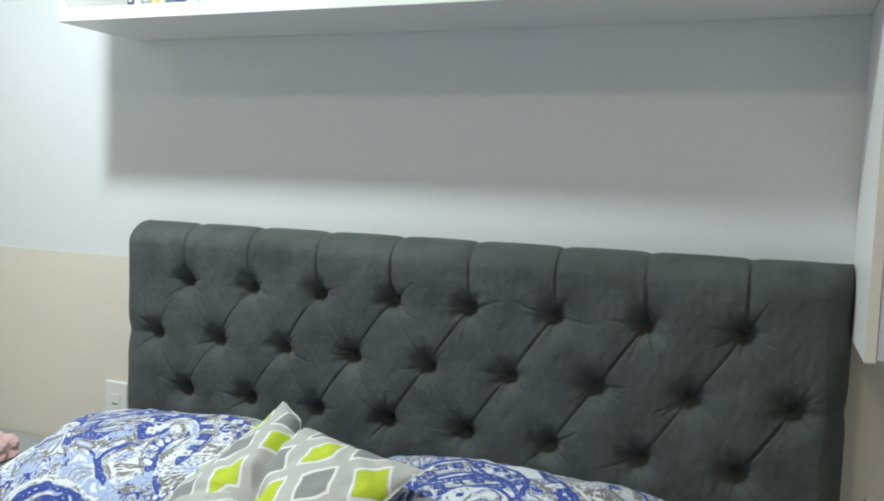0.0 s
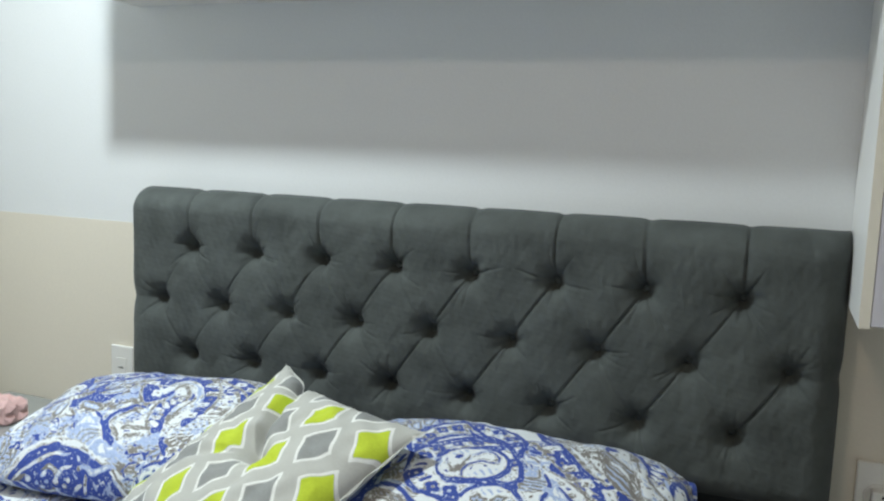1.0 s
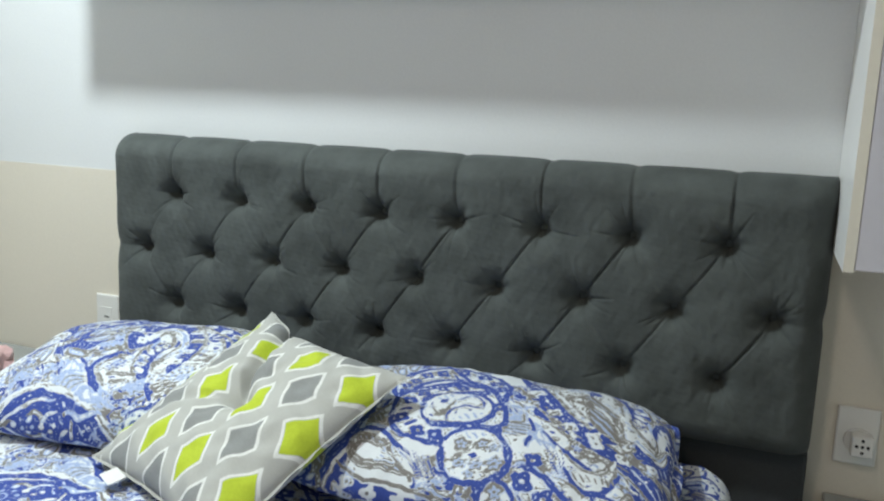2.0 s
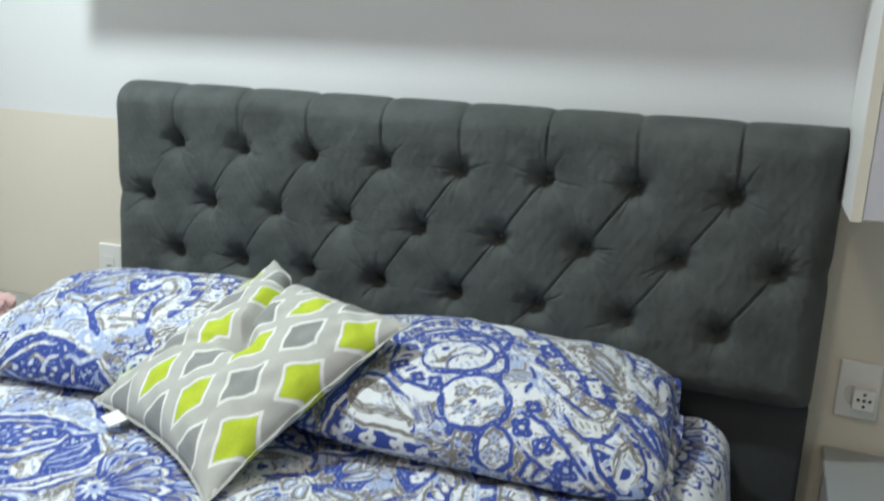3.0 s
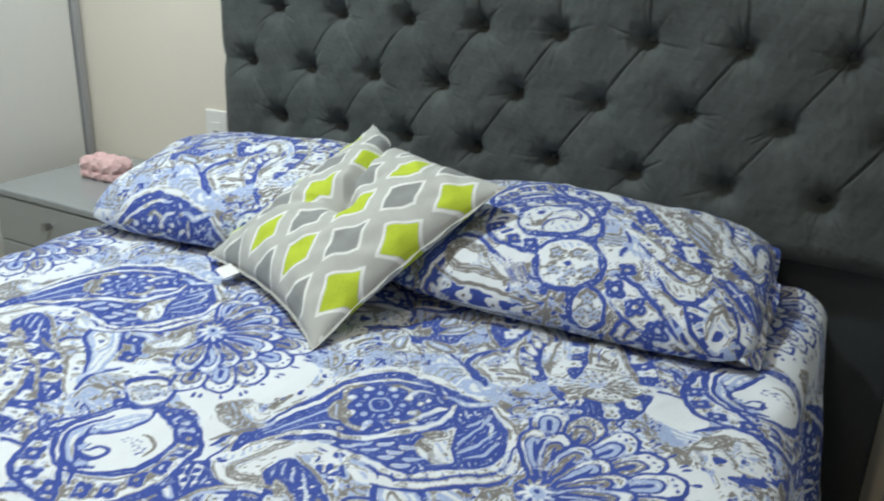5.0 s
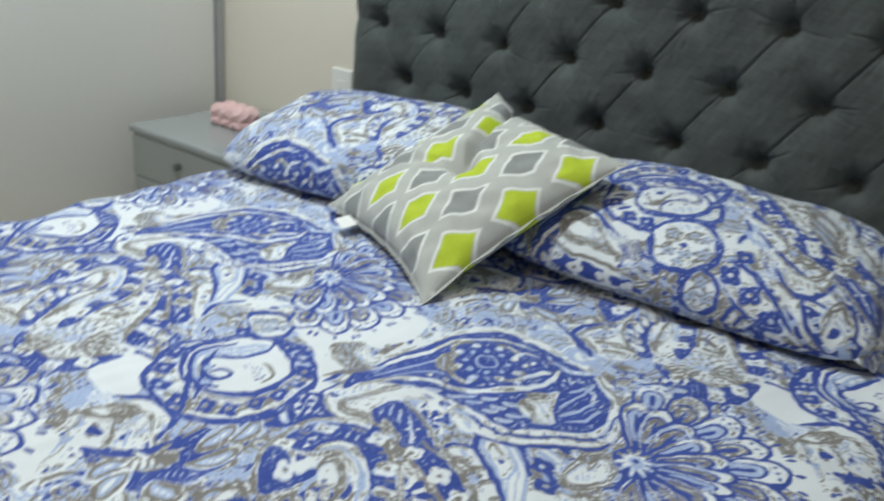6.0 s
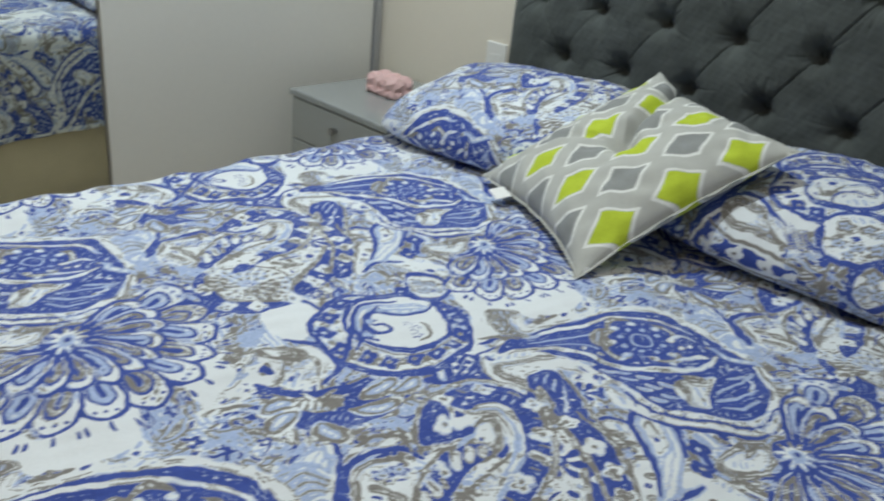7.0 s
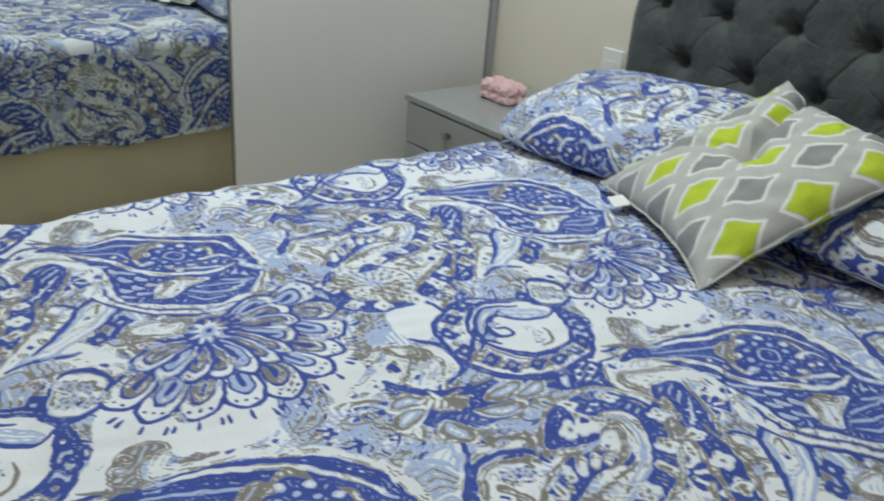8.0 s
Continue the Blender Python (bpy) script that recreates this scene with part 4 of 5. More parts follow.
    P.medallion(-0.055, 0.264)
    P.wheel_flower(-0.150, 0.405, 0.033, 8)
    P.rosette(-0.224, 0.458, 0.007, 5, 0.3, (TAUPE, SKY))
    P.rosette(-0.196, 0.447, 0.007, 5, 0.3, (TAUPE, SKY))
    P.rosette(-0.195, 0.437, 0.007, 5, 0.3, (TAUPE, SKY))
    P.rosette(-0.106, 0.396, 0.007, 5, 0.3, (TAUPE, SKY))
    P.rosette(-0.110, 0.361, 0.007, 5, 0.3, (TAUPE, SKY))
    P.rosette(-0.084, 0.368, 0.007, 5, 0.3, (TAUPE, SKY))
    P.line(TAUPE, 4.5, [(-128, 318), (-142, 366), (-123, 373)])
    P.line(TAUPE, 4.5, [(-103, 297), (-108, 339), (-82, 347)])
    P.line(TAUPE, 4.5, [(-110, 281), (-109, 309)])
    P.line(TAUPE, 4.5, [(-59, 326), (-74, 364)])
    P.line(TAUPE, 4.5, [(-84, 318), (-73, 332)])
    P.line(BLUE, 2, [(-111, 316), (-121, 356)])
    P.line(BLUE, 2, [(-89, 331), (-106, 370)])
    P.line(BLUE, 2, [(-118, 289), (-122, 311)])
    for u, v in metres([(-180, 472), (-103, 432), (-49, 388), (-19, 351), (8, 303), (7, 247), (-14, 208), (-69, 199), (-118, 230), (-149, 289), (-167, 336), (-190, 389)]):
        P.four(u, v)
    P.line(TAUPE, 3.5, [(-288, 535), (-198, 508), (-91, 449), (-13, 383)])
    # banded drop: blue head and band with white flowers round a rolled white hook
    P.line(TAUPE, 4, [(394, -401), (359, -391), (330, -364), (312, -324), (312, -273), (334, -235), (374, -213), (426, -235), (476, -271), (507, -311), (534, -366)])
    P.fill(BLUE, [(385, -395), (352, -381), (329, -355), (318, -319), (321, -272), (342, -242), (381, -225), (426, -244), (473, -276), (504, -317), (535, -378), (534, -427), (500, -391), (470, -322), (443, -289), (402, -265), (371, -275), (367, -308), (401, -325), (407, -355), (399, -381)])
    P.fill(WHITE, [(348, -335), (368, -321), (365, -288), (385, -263), (420, -268), (456, -298), (483, -345), (514, -409), (498, -444), (475, -420), (460, -362), (453, -321), (427, -298), (398, -296), (395, -325), (394, -349), (372, -345)])
    P.fill(TAUPE, [(395, -325), (386, -295), (407, -291), (437, -311), (451, -344), (448, -361), (434, -336), (409, -319)])
    P.fill(WHITE, [(399, -323), (397, -304), (416, -307), (435, -326), (438, -341), (423, -347)])
    P.line(TAUPE, 3, [(491, -432), (475, -402), (467, -360), (456, -317)])
    P.line(TAUPE, 1.6, [(451, -323), (468, -323)])
    P.line(TAUPE, 1.6, [(454, -336), (472, -336)])
    P.line(TAUPE, 1.6, [(458, -349), (475, -349)])
    P.line(TAUPE, 1.6, [(462, -361), (478, -360)])
    P.line(TAUPE, 1.6, [(464, -372), (480, -371)])
    P.line(TAUPE, 1.6, [(467, -383), (483, -382)])
    P.line(TAUPE, 1.6, [(469, -394), (485, -393)])
    P.line(TAUPE, 1.6, [(472, -404), (488, -402)])
    P.line(TAUPE, 1.6, [(473, -415), (489, -413)])
    P.line(TAUPE, 1.6, [(475, -425), (491, -423)])
    P.line(SKY, 2.5, [(371, -315), (381, -283), (415, -276), (448, -301), (478, -349)])
    P.line(SKY, 2.6, [(513, -405), (490, -351), (465, -310)])
    P.fill(BLUE, [(461, -454), (433, -424), (418, -394), (417, -362), (428, -334), (445, -338), (450, -367), (459, -400), (478, -431), (498, -451), (488, -469)])
    P.line(WHITE, 5, [(423, -397), (442, -405)])
    P.line(WHITE, 5, [(420, -373), (441, -388)])
    P.line(WHITE, 5, [(424, -355), (441, -368)])
    P.line(WHITE, 5, [(430, -341), (441, -349)])
    P.line(WHITE, 5, [(438, -425), (460, -431)])
    P.line(WHITE, 5, [(452, -443), (477, -450)])
    P.line(TAUPE, 4, [(442, -412), (457, -418)])
    P.line(TAUPE, 3, [(468, -467), (434, -434), (414, -399), (410, -365)])
    P.line(WHITE, 2.5, [(393, -392), (407, -371), (407, -355)])
    for u, v in metres([(332, -333), (377, -357), (338, -271), (387, -229), (436, -256), (472, -291), (496, -341), (514, -387)]):
        P.four(u, v)
    P.line(TAUPE, 2.2, [(322, -303), (334, -296)])
    P.line(TAUPE, 2.2, [(353, -245), (365, -238)])
    P.line(TAUPE, 2.2, [(407, -242), (419, -236)])
    P.line(TAUPE, 2.2, [(449, -272), (460, -267)])
    P.line(TAUPE, 2.2, [(481, -318), (491, -312)])
    P.line(TAUPE, 2.2, [(501, -368), (511, -362)])
    # second band that falls beside it, with a blue rosette on white between them
    P.fill(BLUE, [(401, -208), (440, -196), (500, -208), (553, -229), (609, -265), (602, -294), (559, -271), (501, -247), (446, -230)])
    P.line(TAUPE, 4, [(409, -217), (450, -230), (502, -246), (556, -267), (595, -289)])
    P.line(TAUPE, 4, [(424, -190), (492, -200), (548, -219), (606, -255)])
    for u, v in metres([(438, -216), (487, -225), (525, -232), (563, -247)]):
        P.four(u, v)
    if on_pillow:
        pillow_figures(P)
    else:
        open_flower(P)
    # fine second drawing: pale contour lines and flecks in the blue, shading and dotted lines on the white
    def depth(mask, most=14):
        d, m = np.zeros(mask.shape), mask.copy()
        for _ in range(most):
            d += m
            m = m & np.roll(m, 1, 0) & np.roll(m, -1, 0) & np.roll(m, 1, 1) & np.roll(m, -1, 1)
        return d * DOT

    def put(where, ink, weight):
        one = np.zeros(3)
        if ink < 3:
            one[ink] = 1
        a = (where * weight * ~P.bare)[..., None]
        P.ink[:] = P.ink * (1 - a) + a * one

    U, V = P.U / CELL_U * 2 * math.pi, P.V / CELL_V * 2 * math.pi
    patch = lambda a, b, c: np.sin(a * U + c) * np.cos(b * V - c) + 0.6 * np.sin(b * U - a * V + 2 * c)
    stream = 9 * np.sin(2 * U + 0.6) + 8 * np.cos(2 * V - 0.4) + 6 * np.sin(U + V)
    fine = np.sin(46 * V + 38 * U + stream)
    broken = patch(17, 19, 0.7) > -0.5
    blue, white, taupe = depth(P.ink[..., BLUE] > 0.5), depth(P.ink.sum(-1) < 0.5), depth(P.ink[..., TAUPE] > 0.5)
    band = lambda d, lo, hi: ((d > lo) & (d <= hi)).astype(float)
    put(band(blue, 0.0072, 0.0086) * broken, SKY, 0.75)
    put(band(blue, 0.0024, 0.0048) * (patch(9, 8, 0.9) > 0.75), SKY, 0.55)
    put(band(blue, 0.0105, 1) * (fine > 0.30), SKY, 0.60)
    put(band(blue, 0.0100, 1) * (patch(31, 29, 1.9) > 0.85), WHITE, 0.9)
    sky = depth(P.ink[..., SKY] > 0.5)
    put(band(sky, 0.0038, 1) * (fine > -0.55), WHITE, 0.85)
    put(band(sky, 0.0040, 1) * (fine < -0.9), BLUE, 0.7)
    near_blue = np.zeros(blue.shape, bool)
    for i, j in ((3, 2), (4, 3), (2, 4)):
        near_blue |= np.roll(np.roll(blue > 0.003, i, 0), j, 1)
    put((near_blue & (white > 0)).astype(float) * (patch(4, 5, 1.7) > -0.05), TAUPE, 0.75)
    put(band(taupe, 0.0035, 0.0055) * broken, WHITE, 0.7)
    put(band(taupe, 0.0075, 1) * (fine > 0.1), SKY, 0.7)
    put(band(white, 0.0000, 0.0026) * (patch(6, 5, 0.3) > 0.1), SKY, 0.80)
    put(band(white, 0.0045, 0.0066) * (patch(7, 8, 1.1) > -0.1) * broken, TAUPE, 0.85)
    put(band(white, 0.0000, 0.0030) * (patch(5, 6, 2.1) > 0.25), TAUPE, 0.8)
    put(band(white, 0.0085, 1) * (patch(13, 11, 1.2) > 0.75), BLUE, 0.85)
    put(band(white, 0.0076, 1) * (fine > 0.25) * (patch(3, 4, 2.9) > 0.25), SKY, 0.85)
    put(band(white, 0.0090, 1) * (patch(23, 27, 0.2) > 1.0) * (patch(3, 2, 1.4) > -0.1), TAUPE, 0.9)
    return P.ink


PAISLEY_INK = draw_paisley()
PILLOW_INK = draw_paisley(True)


def inks_at(x, y, ink=PAISLEY_INK):
    """The print's inks where the cloth lies flat at x, y (metres)."""
    a = np.linalg.inv(np.array([[0.619, -0.109], [0.088, 0.682]]))
    dx, dy = x - 0.614, y + 0.849
    p, q = dx * a[0, 0] + dy * a[1, 0], dx * a[0, 1] + dy * a[1, 1]
    t = 2 * math.pi
    pw = p + 0.0052 * np.sin(t * (3 * q + p)) + 0.0016 * np.sin(t * (9 * q - 4 * p)) + 0.0012 * np.sin(t * (23 * q + 11 * p))
    qw = q + 0.0050 * np.sin(t * (4 * p - q) + 1) + 0.0015 * np.sin(t * (8 * p + 5 * q)) + 0.0012 * np.sin(t * (25 * p - 9 * q))
    u = (pw % 1) * ink.shape[1] - 0.5
    v = (qw % 1) * ink.shape[0] - 0.5
    i, j = np.floor(u).astype(int), np.floor(v).astype(int)
    f, g = (u - i)[..., None], (v - j)[..., None]
    n, k = ink.shape[1], ink.shape[0]
    at = lambda p, q: ink[q % k, p % n]
    return (at(i, j) * (1 - f) + at(i + 1, j) * f) * (1 - g) + (at(i, j + 1) * (1 - f) + at(i + 1, j + 1) * f) * g


# ---- duvet ----
def duvet_sheet():
    R, drop = 0.060, 0.345
    w = BX1 - BX0
    side = R * math.pi / 2 + drop - R
    a = np.concatenate([np.arange(-side + R, R, 0.006), np.arange(R, w - R, 0.0023), np.arange(w - R, w + side - R, 0.006)])
    b = np.concatenate([np.arange(-0.135, -2.06, -0.0024), np.arange(-2.06, -2.45, -0.008)])
    A, B = np.meshgrid(a, b)

    def bend(s, flare=0.03):
        """Along the cloth: sideways place and fall, past an edge at s = 0 (flat for s < 0)."""
        t = np.clip(s / R, 0, math.pi / 2)
        x = np.where(s < 0, s, R * np.sin(t))
        z = np.where(s < 0, 0, R * (1 - np.cos(t)))
        over = np.maximum(s - R * math.pi / 2, 0)
        return x + flare * over, z + over

    left, lz = bend(R - A)
    right, rz = bend(A - (w - R), 0.13)
    X = np.where(A < w / 2, BX0 + R - left, BX0 + w - R + right)
    foot, fz = bend(-B - 2.06)
    Y = -2.06 - foot
    fall = np.maximum(np.maximum(lz, rz), fz)
    hang = np.clip(fall / 0.2, 0, 1)
    Z = BZ - fall
    # soft quilting, lifted towards the pillows, waves in the hanging sides
    flat = 1 - np.clip(fall / 0.05, 0, 1)
    Z += flat * (0.005 * ripple(A, B, 3, 0.42) + 0.0030 * ripple(A, B, 5, 0.13) + 0.0007 * ripple(A, B * 0.6, 7, 0.04)) + 0.018 * np.exp((B + 0.14) / 0.16) * (1 - hang)
    edge = np.exp(-np.minimum(np.abs(A), np.abs(A - w)) / 0.05)
    Z += edge * 0.007 * ripple(A, B, 9, 0.16) * (1 - hang * 0.7)
    wave = hang * (0.016 * np.sin(B * 17 + 1.3 * np.sin(B * 5)) + 0.007 * np.sin(B * 41))
    X += np.where(A < R, -1, np.where(A > w - R, 1, 0)) * wave
    Z += hang * 0.012 * np.sin(B * 9 + 0.7)
    return np.stack([X, Y, Z], -1), inks_at(A + BX0, B)


sheet, inks = duvet_sheet()
duvet = tagged(empty("duvet", 0.75, -1.1, 0.5), "blue, white and taupe paisley cotton duvet spread over the bed", "duvet")
grid_mesh("cover", sheet, PAISLEY, duvet, prints=inks, faces_flip=True)
for name, line, out in (("hem", sheet[:, 0], -1), ("hem", sheet[:, -1], 1)):
    l = line[::4]
    strip = np.stack([l + np.array([0.002 * out, 0, 0.012]), l + np.array([0.004 * out, 0, 0.0]), l + np.array([0.001 * out, 0, -0.006])], 0)
    grid_mesh(name, strip, PAISLEY, duvet, "stitched printed hem", prints=inks_at(strip[..., 2] * 0.9, strip[..., 1]))


# ---- pillows ----
def pillow(centre, size, thick, rx, ry, rz, shift, turn, seed, label, ink, flap=0.0):
    """A stuffed cotton pillow: full top, flatter underside, creased towards its seams."""
    nu, nv = int(size[0] / 0.0021), int(size[1] / 0.0019)
    U, V = np.meshgrid(np.sin(np.linspace(-math.pi / 2, math.pi / 2, nu)), np.sin(np.linspace(-math.pi / 2, math.pi / 2, nv)))
    round_off = lambda p, q: p * np.sqrt(1 - 0.20 * np.abs(q) ** 4 * np.abs(p) ** 2) * (1 - 0.03 * (1 - q ** 2) * p ** 2)
    X, Y = round_off(U, V) * size[0] / 2, round_off(V, U) * size[1] / 2
    body = (np.clip(1 - np.abs(U) ** 3.4, 0, 1) * np.clip(1 - np.abs(V) ** 2.6, 0, 1)) ** 0.5
    rim = np.clip(1 - np.maximum(np.abs(U), np.abs(V)), 0, 1)
    crease = ripple(X * 1.0, Y * 0.35, seed, 0.05) * np.exp(-rim / 0.30) * np.minimum(1, rim / 0.04)
    broad = ripple(X, Y, seed + 1, 0.22)
    m = np.array(pose(*centre, rx, ry, rz))
    thing = tagged(empty("pillow", *centre), label, "pillow", "pillows against the headboard")
    for name, sgn, f in (("front_cover", 1, 0.62), ("back_cover", -1, 0.38)):
        H = sgn * thick * f * body + (0.0035 * crease + 0.005 * broad * body) * (1 if sgn > 0 else 0.2)
        P = np.stack([X, Y, H, np.ones_like(X)], -1) @ m.T
        gx = np.cumsum(np.hypot(np.gradient(X, axis=1), np.gradient(H, axis=1)), 1)
        gy = np.cumsum(np.hypot(np.gradient(Y, axis=0), np.gradient(H, axis=0)), 0)
        gx, gy = gx - gx[:, nu // 2:nu // 2 + 1], gy - gy[nv // 2:nv // 2 + 1]
        c, s_ = math.cos(math.radians(turn)), math.sin(math.radians(turn))
        grid_mesh(name, P[..., :3], PAISLEY, thing, prints=inks_at((gx * c - gy * s_) + shift[0], (gx * s_ + gy * c) + shift[1], ink), faces_flip=sgn < 0)
    if flap:
        ex, ey = X[:, -1][None], Y[:, -1][None]
        e = np.linspace(0, 1, 12)[:, None]
        w = flap * (0.75 + 0.25 * np.sin(ey * 31 + 1))
        strip = np.stack([ex + e * w - 0.004, ey * (1 + 0.04 * e), 0.012 * e * np.sin(ey * 47) + 0.006 * np.sin(ey * 95 + 2) * e - 0.010 * e ** 2, np.ones_like(e * ey)], -1) @ m.T
        grid_mesh("case_flap", strip[..., :3], PAISLEY, thing, "loose open end of the pillowcase", prints=inks_at(ex + e * w + shift[0], ey + shift[1] + 0 * e))
    return thing


pillow((1.060, -0.352, 0.679), (0.685, 0.46), 0.144, 8, 1.5, 4, (0.644, -1.12), 175, 21, "plump paisley pillow near the wall cabinet side of the bed", PILLOW_INK, 0.022)
pillow((0.336, -0.378, 0.682), (0.68, 0.46), 0.166, 8, 0, 9, (0.355, -1.165), 10, 37, "plump paisley pillow near the nightstand with the pink box", PAISLEY_INK)


# ---- cushion ----
def cushion(centre, side, thick, rx, rz):
    """A square scatter cushion, drawn in at one covered button, printed with columns of diamonds."""
    n = 240
    U, V = np.meshgrid(np.linspace(-1, 1, n), np.linspace(-1, 1, n))
    X = U * side / 2 * (1 - 0.07 * (1 - V ** 2) * U ** 2)
    Y = V * side / 2 * (1 - 0.07 * (1 - U ** 2) * V ** 2)
    body = (np.clip(1 - np.abs(U) ** 2.6, 0, 1) * np.clip(1 - np.abs(V) ** 2.6, 0, 1)) ** 0.55
    r = np.hypot(X, Y)
    a = np.arctan2(Y, X)
    pull = 0.062 * np.exp(-(r / 0.030) ** 1.2)
    folds = np.zeros_like(X)
    for ang, deep, wide in ((116, 0.050, 0.014), (208, 0.026, 0.014), (70, 0.012, 0.015), (-20, 0.008, 0.014), (-75, 0.006, 0.016), (165, 0.008, 0.010)):
        c, s_ = math.cos(math.radians(ang)), math.sin(math.radians(ang))
        along, across = X * c + Y * s_, Y * c - X * s_
        folds = np.maximum(folds, deep * np.exp(-(across / wide) ** 2) * np.where(along > 0, np.exp(-along / (0.24 if ang == 116 else 0.105)), 0))
    rim = np.clip(1 - np.maximum(np.abs(U), np.abs(V)), 0, 1)
    # the drawn-in fold tips one corner up into an ear
    ear = np.exp(-np.hypot(U + 1, V - 1) / 0.34)
    dip = lambda x, v: 0.026 * np.exp(-((x + 0.104) / 0.020) ** 2) * np.exp(-(1 - v) / 0.25)
    toe = np.exp(-np.hypot(U - 1, V + 1) / 0.42)
    PX, PY = X, Y
    X, Y = X - 0.012 * ear + 0.006 * toe, Y + 0.022 * ear - dip(X, V) - 0.024 * toe
    H = thick * 0.55 * body - np.minimum(np.maximum(pull, folds), thick * 0.55 * body + 0.012) + 0.022 * ear - 0.008 * toe + 0.0025 * ripple(X, Y, 51, 0.06) * np.minimum(1, rim / 0.1)
    px, py = 0.0615, 0.130
    t, col = np.full((n, n), 9.0), np.zeros((n, n), int)
    for c in range(-7, 3):
        dy = PY / py + 0.5 * (c % 2)
        d = 1.14 * np.abs(PX - 0.180 - c * px) / px + np.abs(dy - np.round(dy)) * 1.52
        t, col = np.minimum(t, d), np.where(d < t, c, col)
    t += 0.010 * ripple(X, Y, 77, 0.05)
    ink = np.zeros((n, n, 3))
    sm = lambda e: np.clip(0.5 - e / 0.05, 0, 1)
    fill, line = sm(t - 0.52), sm(np.abs(t - 0.595) - 0.055)
    ink[..., 0], ink[..., 1] = fill * (col % 2 == 0), fill * (col % 2 == 1)
    ink[..., 2] = line * (1 - fill)
    m = np.array(pose(*centre, rx, 0, rz))
    thing = tagged(empty("cushion", *centre), "square grey cushion with lime diamonds, drawn in at one button", "cushion")
    for name, sgn, Hs in (("front_cover", 1, H), ("back_cover", -1, -thick * 0.45 * body + 0.018 * ear - 0.008 * toe)):
        P = np.stack([X, Y, Hs, np.ones_like(X)], -1) @ m.T
        grid_mesh(name, P[..., :3], CUSHION, thing, prints=ink, faces_flip=sgn < 0)
    k = 200
    th = np.linspace(0, 2 * math.pi, k)
    c, s_ = np.cos(th), np.sin(th)
    g = 1 / np.maximum(np.abs(c), np.abs(s_))
    fu, fv = c * g, s_ * g
    fx, fy = fu * side / 2 * (1 - 0.07 * (1 - fv ** 2) * fu ** 2), fv * side / 2 * (1 - 0.07 * (1 - fu ** 2) * fv ** 2)
    tip = np.exp(-np.hypot(fu + 1, fv - 1) / 0.34)
    low = np.exp(-np.hypot(fu - 1, fv + 1) / 0.42)
    fx, fy = fx - 0.012 * tip + 0.006 * low, fy + 0.022 * tip - dip(fx, fv) - 0.024 * low
    rows = [(np.stack([fx * (1 + e), fy * (1 + e), 0.020 * tip - 0.008 * low + 0.003 * np.sin(th * 21) * e * 30, np.ones(k)], -1) @ m.T)[:, :3] for e in (0.0, 0.012, 0.026)]
    grid_mesh("seam_flange", np.stack(rows), CUSHION, thing, "pale grey stitched flange", prints=np.zeros((3, k, 3)) + np.array([0, 0.15, 0.0]))
    bm = bmesh.new()
    bmesh.ops.create_uvsphere(bm, u_segments=16, v_segments=8, radius=0.013)
    bmesh.ops.transform(bm, verts=bm.verts, matrix=pose(*centre, rx, 0, rz) @ Matrix.Translation((0, 0, thick * 0.55 - 0.058)) @ Matrix.Diagonal((1, 1, 0.5, 1)))
    part("button", bm, CUSHION, thing, "covered grey button", smooth=True)
    bm = box(-0.023, 0.023, -0.032, 0.0, -0.001, 0.001, 0.0004)
    bmesh.ops.transform(bm, verts=bm.verts, matrix=pose(*centre, rx, 0, rz) @ pose(-0.105, -side / 2 + 0.006, 0.004, -14, 0, -6))
    part("sewn_label", bm, PLASTIC_CLOTH, thing, "small white sewn-in label")
    return thing


PLASTIC_CLOTH = mat("white_label_cloth", (0.80, 0.80, 0.78), 0.8, vary=0.04, scale=40, fine=300, bump=0.05)
cushion((0.663, -0.535, 0.728), 0.425, 0.125, 25.9, -23.3)


# ---- nightstands ----
def nightstand(x0, x1, y0, y1, top, label):
    t = tagged(empty("nightstand", (x0 + x1) / 2, (y0 + y1) / 2, 0), label, "nightstand", "nightstands beside the bed")
    part("body", box(x0 + 0.008, x1 - 0.008, y0 + 0.02, y1, 0.02, top - 0.021, 0.003), STAND, t)
    part("top", box(x0, x1, y0, y1, top - 0.02, top, 0.004), STAND_TOP, t, "glossy grey top")
    h = (top - 0.075) / 4
    for k in range(4):
        z1 = top - 0.0235 - k * (h + 0.004)
        d = part("drawer", box(x0 + 0.012, x1 - 0.012, y0 + 0.002, y0 + 0.019, z1 - h, z1, 0.003), STAND, t)
        part("knob", rod(((x0 + x1) / 2, y0 - 0.018, z1 - h * 0.40), ((x0 + x1) / 2, y0 + 0.004, z1 - h * 0.40), 0.012, 0.008), CHROME, d, "small round metal knob")
    return t


nightstand(-0.575, -0.13, -0.432, -0.006, 0.563, "grey-green lacquered nightstand beside the wardrobe")
nightstand(1.656, 2.10, -0.40, -0.006, 0.572, "grey-green lacquered nightstand under the wall cabinet")


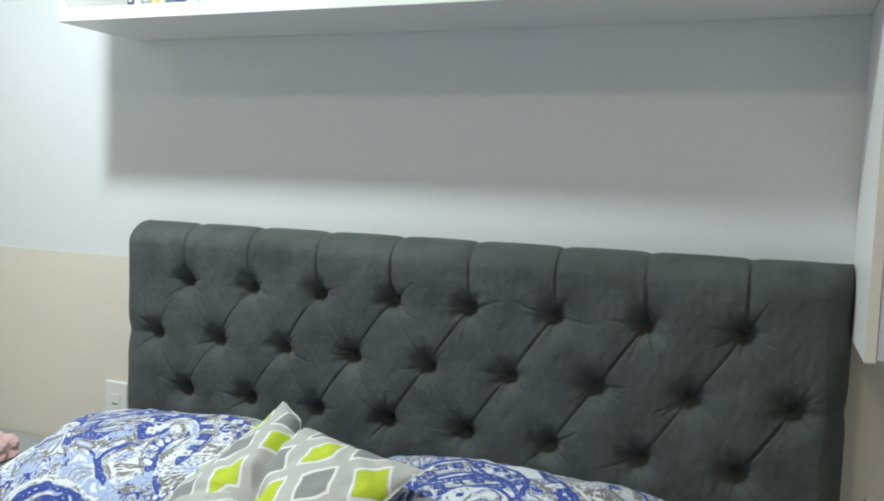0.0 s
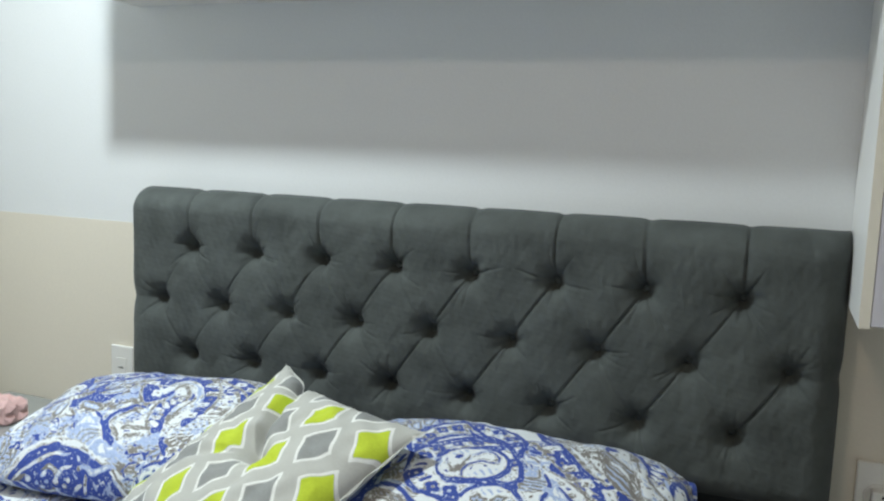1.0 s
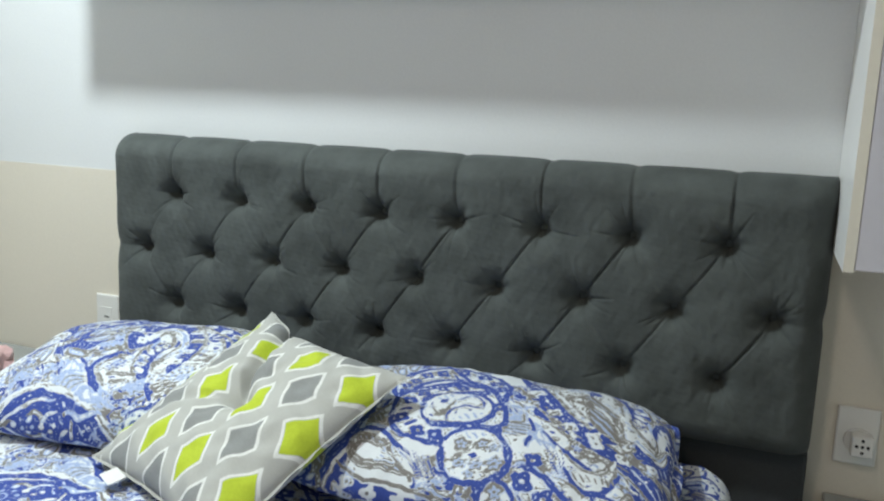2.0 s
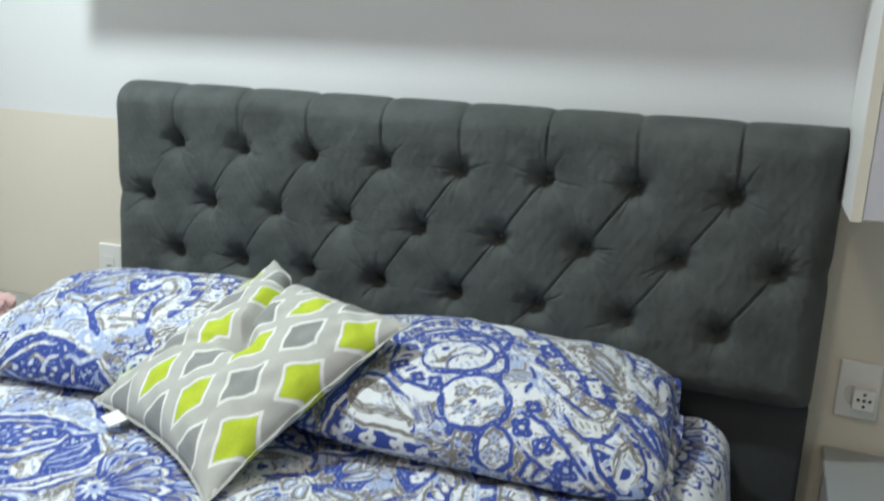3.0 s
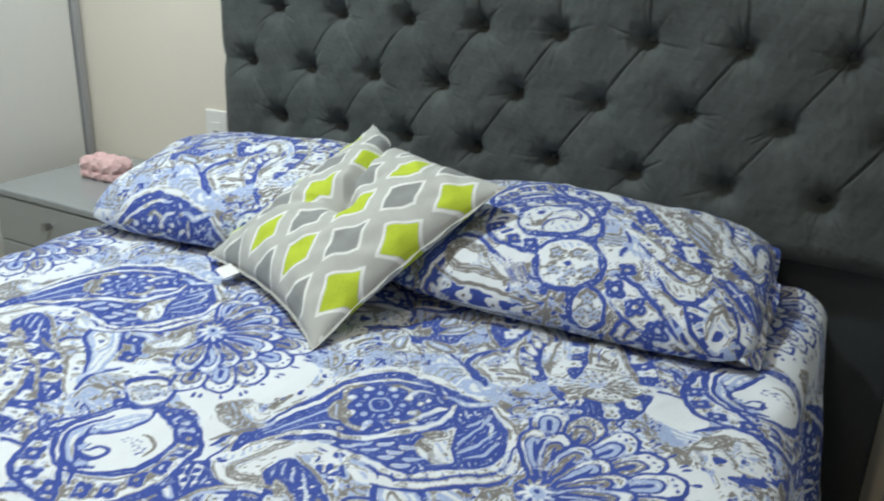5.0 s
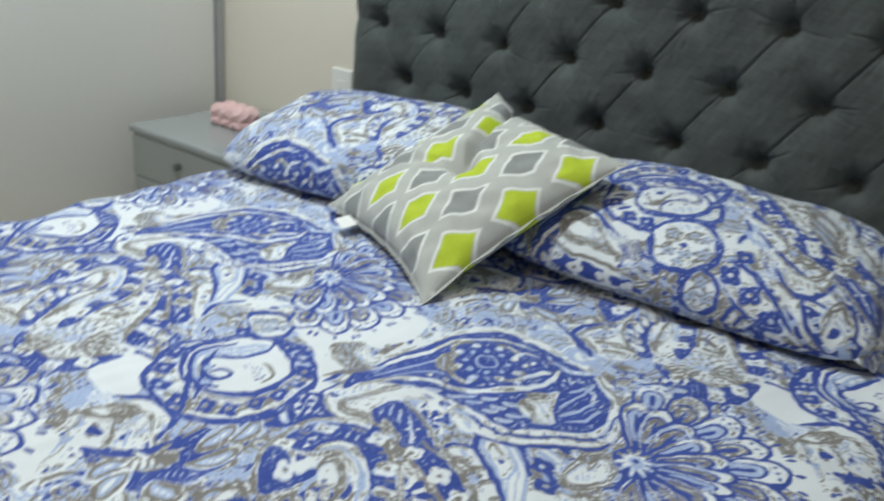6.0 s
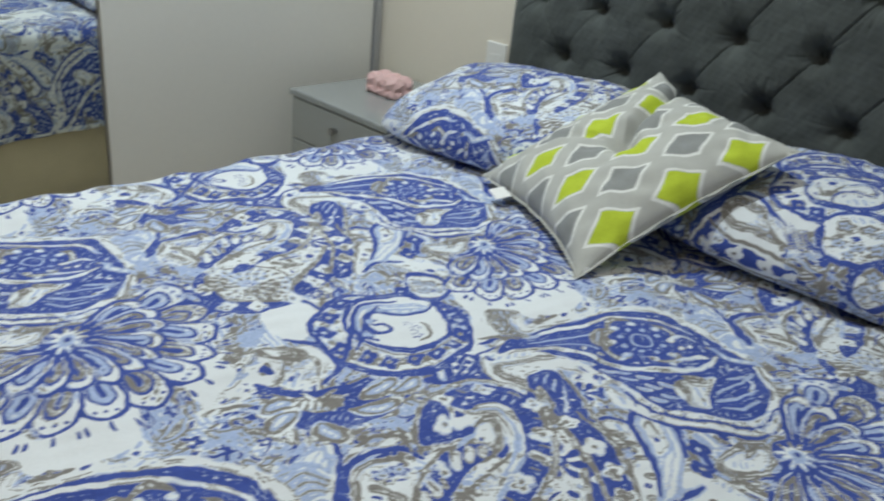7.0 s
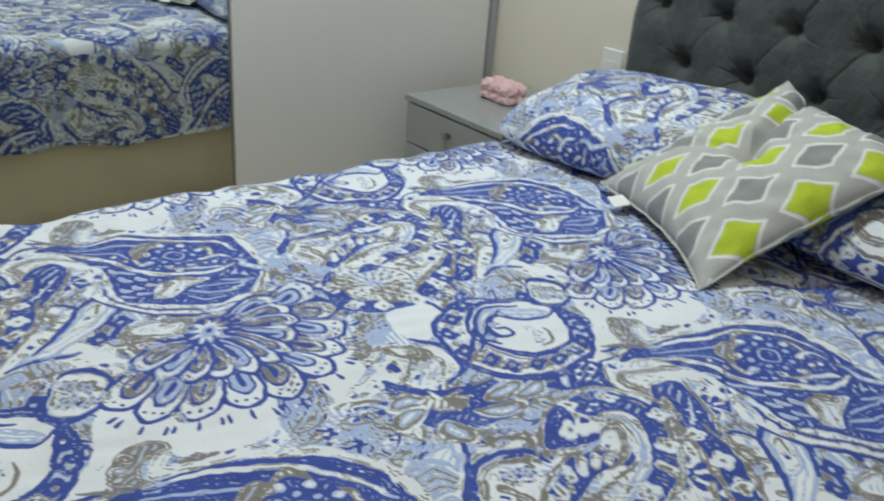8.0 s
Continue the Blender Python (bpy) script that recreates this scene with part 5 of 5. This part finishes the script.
def trinket_box(x0, x1, y0, y1, z0, z1):
    """A glossy pink box whose faces are folded into crossed ridges."""
    t = tagged(empty("trinket_box", (x0 + x1) / 2, (y0 + y1) / 2, z0), "glossy pink box with crossed folded relief on a nightstand", "box")
    part("body", box(x0, x1, y0, y1, z0, z1, 0.006, 3), PINK, t)

    def fold(o, a, b, n, lift):
        """One four-sided peak on the square spanned by a and b."""
        bm = bmesh.new()
        o, a, b, n = Vector(o), Vector(a), Vector(b), Vector(n)
        p = [bm.verts.new(o + a * i + b * j) for i, j in ((0.05, 0.2), (0.8, 0.02), (0.95, 0.8), (0.2, 0.98))]
        c = [bm.verts.new(o + a * i + b * j + n * lift) for i, j in ((0.3, 0.35), (0.7, 0.65))]
        for f in ((p[0], p[1], c[0]), (p[1], c[1], c[0]), (p[1], p[2], c[1]), (p[2], p[3], c[1]), (p[3], c[0], c[1]), (p[3], p[0], c[0])):
            bm.faces.new(f)
        bmesh.ops.recalc_face_normals(bm, faces=bm.faces)
        part("fold", bm, PINK, t)

    nx, nz, ny = 3, 2, 2
    for i in range(nx):
        for k in range(nz):
            w, h = (x1 - x0) / nx, (z1 - z0) / nz
            a, b = ((w, 0, 0), (0, 0, h)) if (i + k) % 2 else ((0, 0, h), (w, 0, 0))
            fold((x0 + i * w, y0 - 0.0005, z0 + k * h), a, b, (0, -1, 0), 0.009)
    for i in range(ny):
        for k in range(nz):
            w, h = (y1 - y0) / ny, (z1 - z0) / nz
            a, b = ((0, w, 0), (0, 0, h)) if (i + k) % 2 else ((0, 0, h), (0, w, 0))
            fold((x1 + 0.0005, y0 + i * w, z0 + k * h), a, b, (1, 0, 0), 0.009)
    for i in range(nx):
        for j in range(ny):
            w, h = (x1 - x0) / nx, (y1 - y0) / ny
            a, b = ((w, 0, 0), (0, h, 0)) if (i + j) % 2 else ((0, h, 0), (w, 0, 0))
            fold((x0 + i * w, y0 + j * h, z1 + 0.0005), a, b, (0, 0, 1), 0.008)
    return t


trinket_box(-0.452, -0.326, -0.240, -0.162, 0.5635, 0.618)


# ---- outlets ----
def outlet(x, z, label, plugged):
    t = tagged(empty("outlet", x, -0.004, z), label, "outlet", "wall outlets")
    part("plate", box(x - 0.038, x + 0.038, -0.011, -0.002, z - 0.058, z + 0.058, 0.004, 3), PLASTIC, t)
    if plugged:
        part("socket", rod((x + 0.002, -0.014, z - 0.008), (x + 0.002, -0.0105, z - 0.008), 0.024, 0.026, 28), PLASTIC, t, "round socket rim")
        a = part("adapter", box(x - 0.012, x + 0.028, -0.046, -0.0145, z - 0.030, z + 0.012, 0.004, 3), PLASTIC, t, "white plug adapter")
        for i, (dx, dz) in enumerate(((0.008, 0.004), (-0.002, -0.008), (0.008, -0.008), (0.018, -0.008), (0.008, -0.020))):
            part("hole", rod((x + dx, -0.0466, z + dz), (x + dx, -0.0462, z + dz), 0.0032, n=10), DARK, a)
    else:
        part("rocker", box(x - 0.017, x + 0.017, -0.0135, -0.0112, z - 0.024, z + 0.024, 0.001), PLASTIC, t, "white rocker insert")
        part("slot", box(x - 0.009, x + 0.009, -0.0142, -0.0137, z - 0.004, z - 0.001), DARK, t, "thin dark slot")
    return t


outlet(-0.150, 0.696, "white wall outlet plate with a plain rocker", False)
outlet(1.704, 0.698, "white wall outlet plate with a plugged-in adapter", True)


# ---- books on the shelf ----
PAPER = mat("book_pages", (0.66, 0.62, 0.52), 0.9, vary=0.08, scale=40, fine=300, bump=0.05)
COVERS = [mat("book_cover", c, 0.45, vary=0.12, scale=18, fine=120, bump=0.02) for c in (
    (0.05, 0.06, 0.16), (0.55, 0.55, 0.53), (0.24, 0.27, 0.33), (0.55, 0.50, 0.20), (0.50, 0.52, 0.33), (0.10, 0.12, 0.20))]
WORDS = ("dark navy", "pale grey", "slate grey", "mustard yellow", "olive and cream", "midnight blue")
x = 0.055
rnd = random.Random(4)
for k in range(11):
    w, h, d = 0.016 + 0.014 * rnd.random(), 0.20 + 0.06 * rnd.random(), 0.15 + 0.03 * rnd.random()
    z = SH_Z + 0.0305
    b = tagged(empty("book", x + w / 2, SH_Y + 0.06 + d / 2, z), "closed " + WORDS[k % 6] + " book standing upright on the shelf", "book", "books on the shelf")
    y0 = SH_Y + 0.055
    part("cover", box(x, x + w, y0, y0 + d, z, z + h, 0.0015), COVERS[k % 6], b)
    part("spine_bar", box(x + w * 0.3, x + w * 0.7, y0 - 0.0006, y0 - 0.0001, z + 0.02, z + h * 0.5), PAPER, b, "pale printed bar")
    x += w + 0.0012
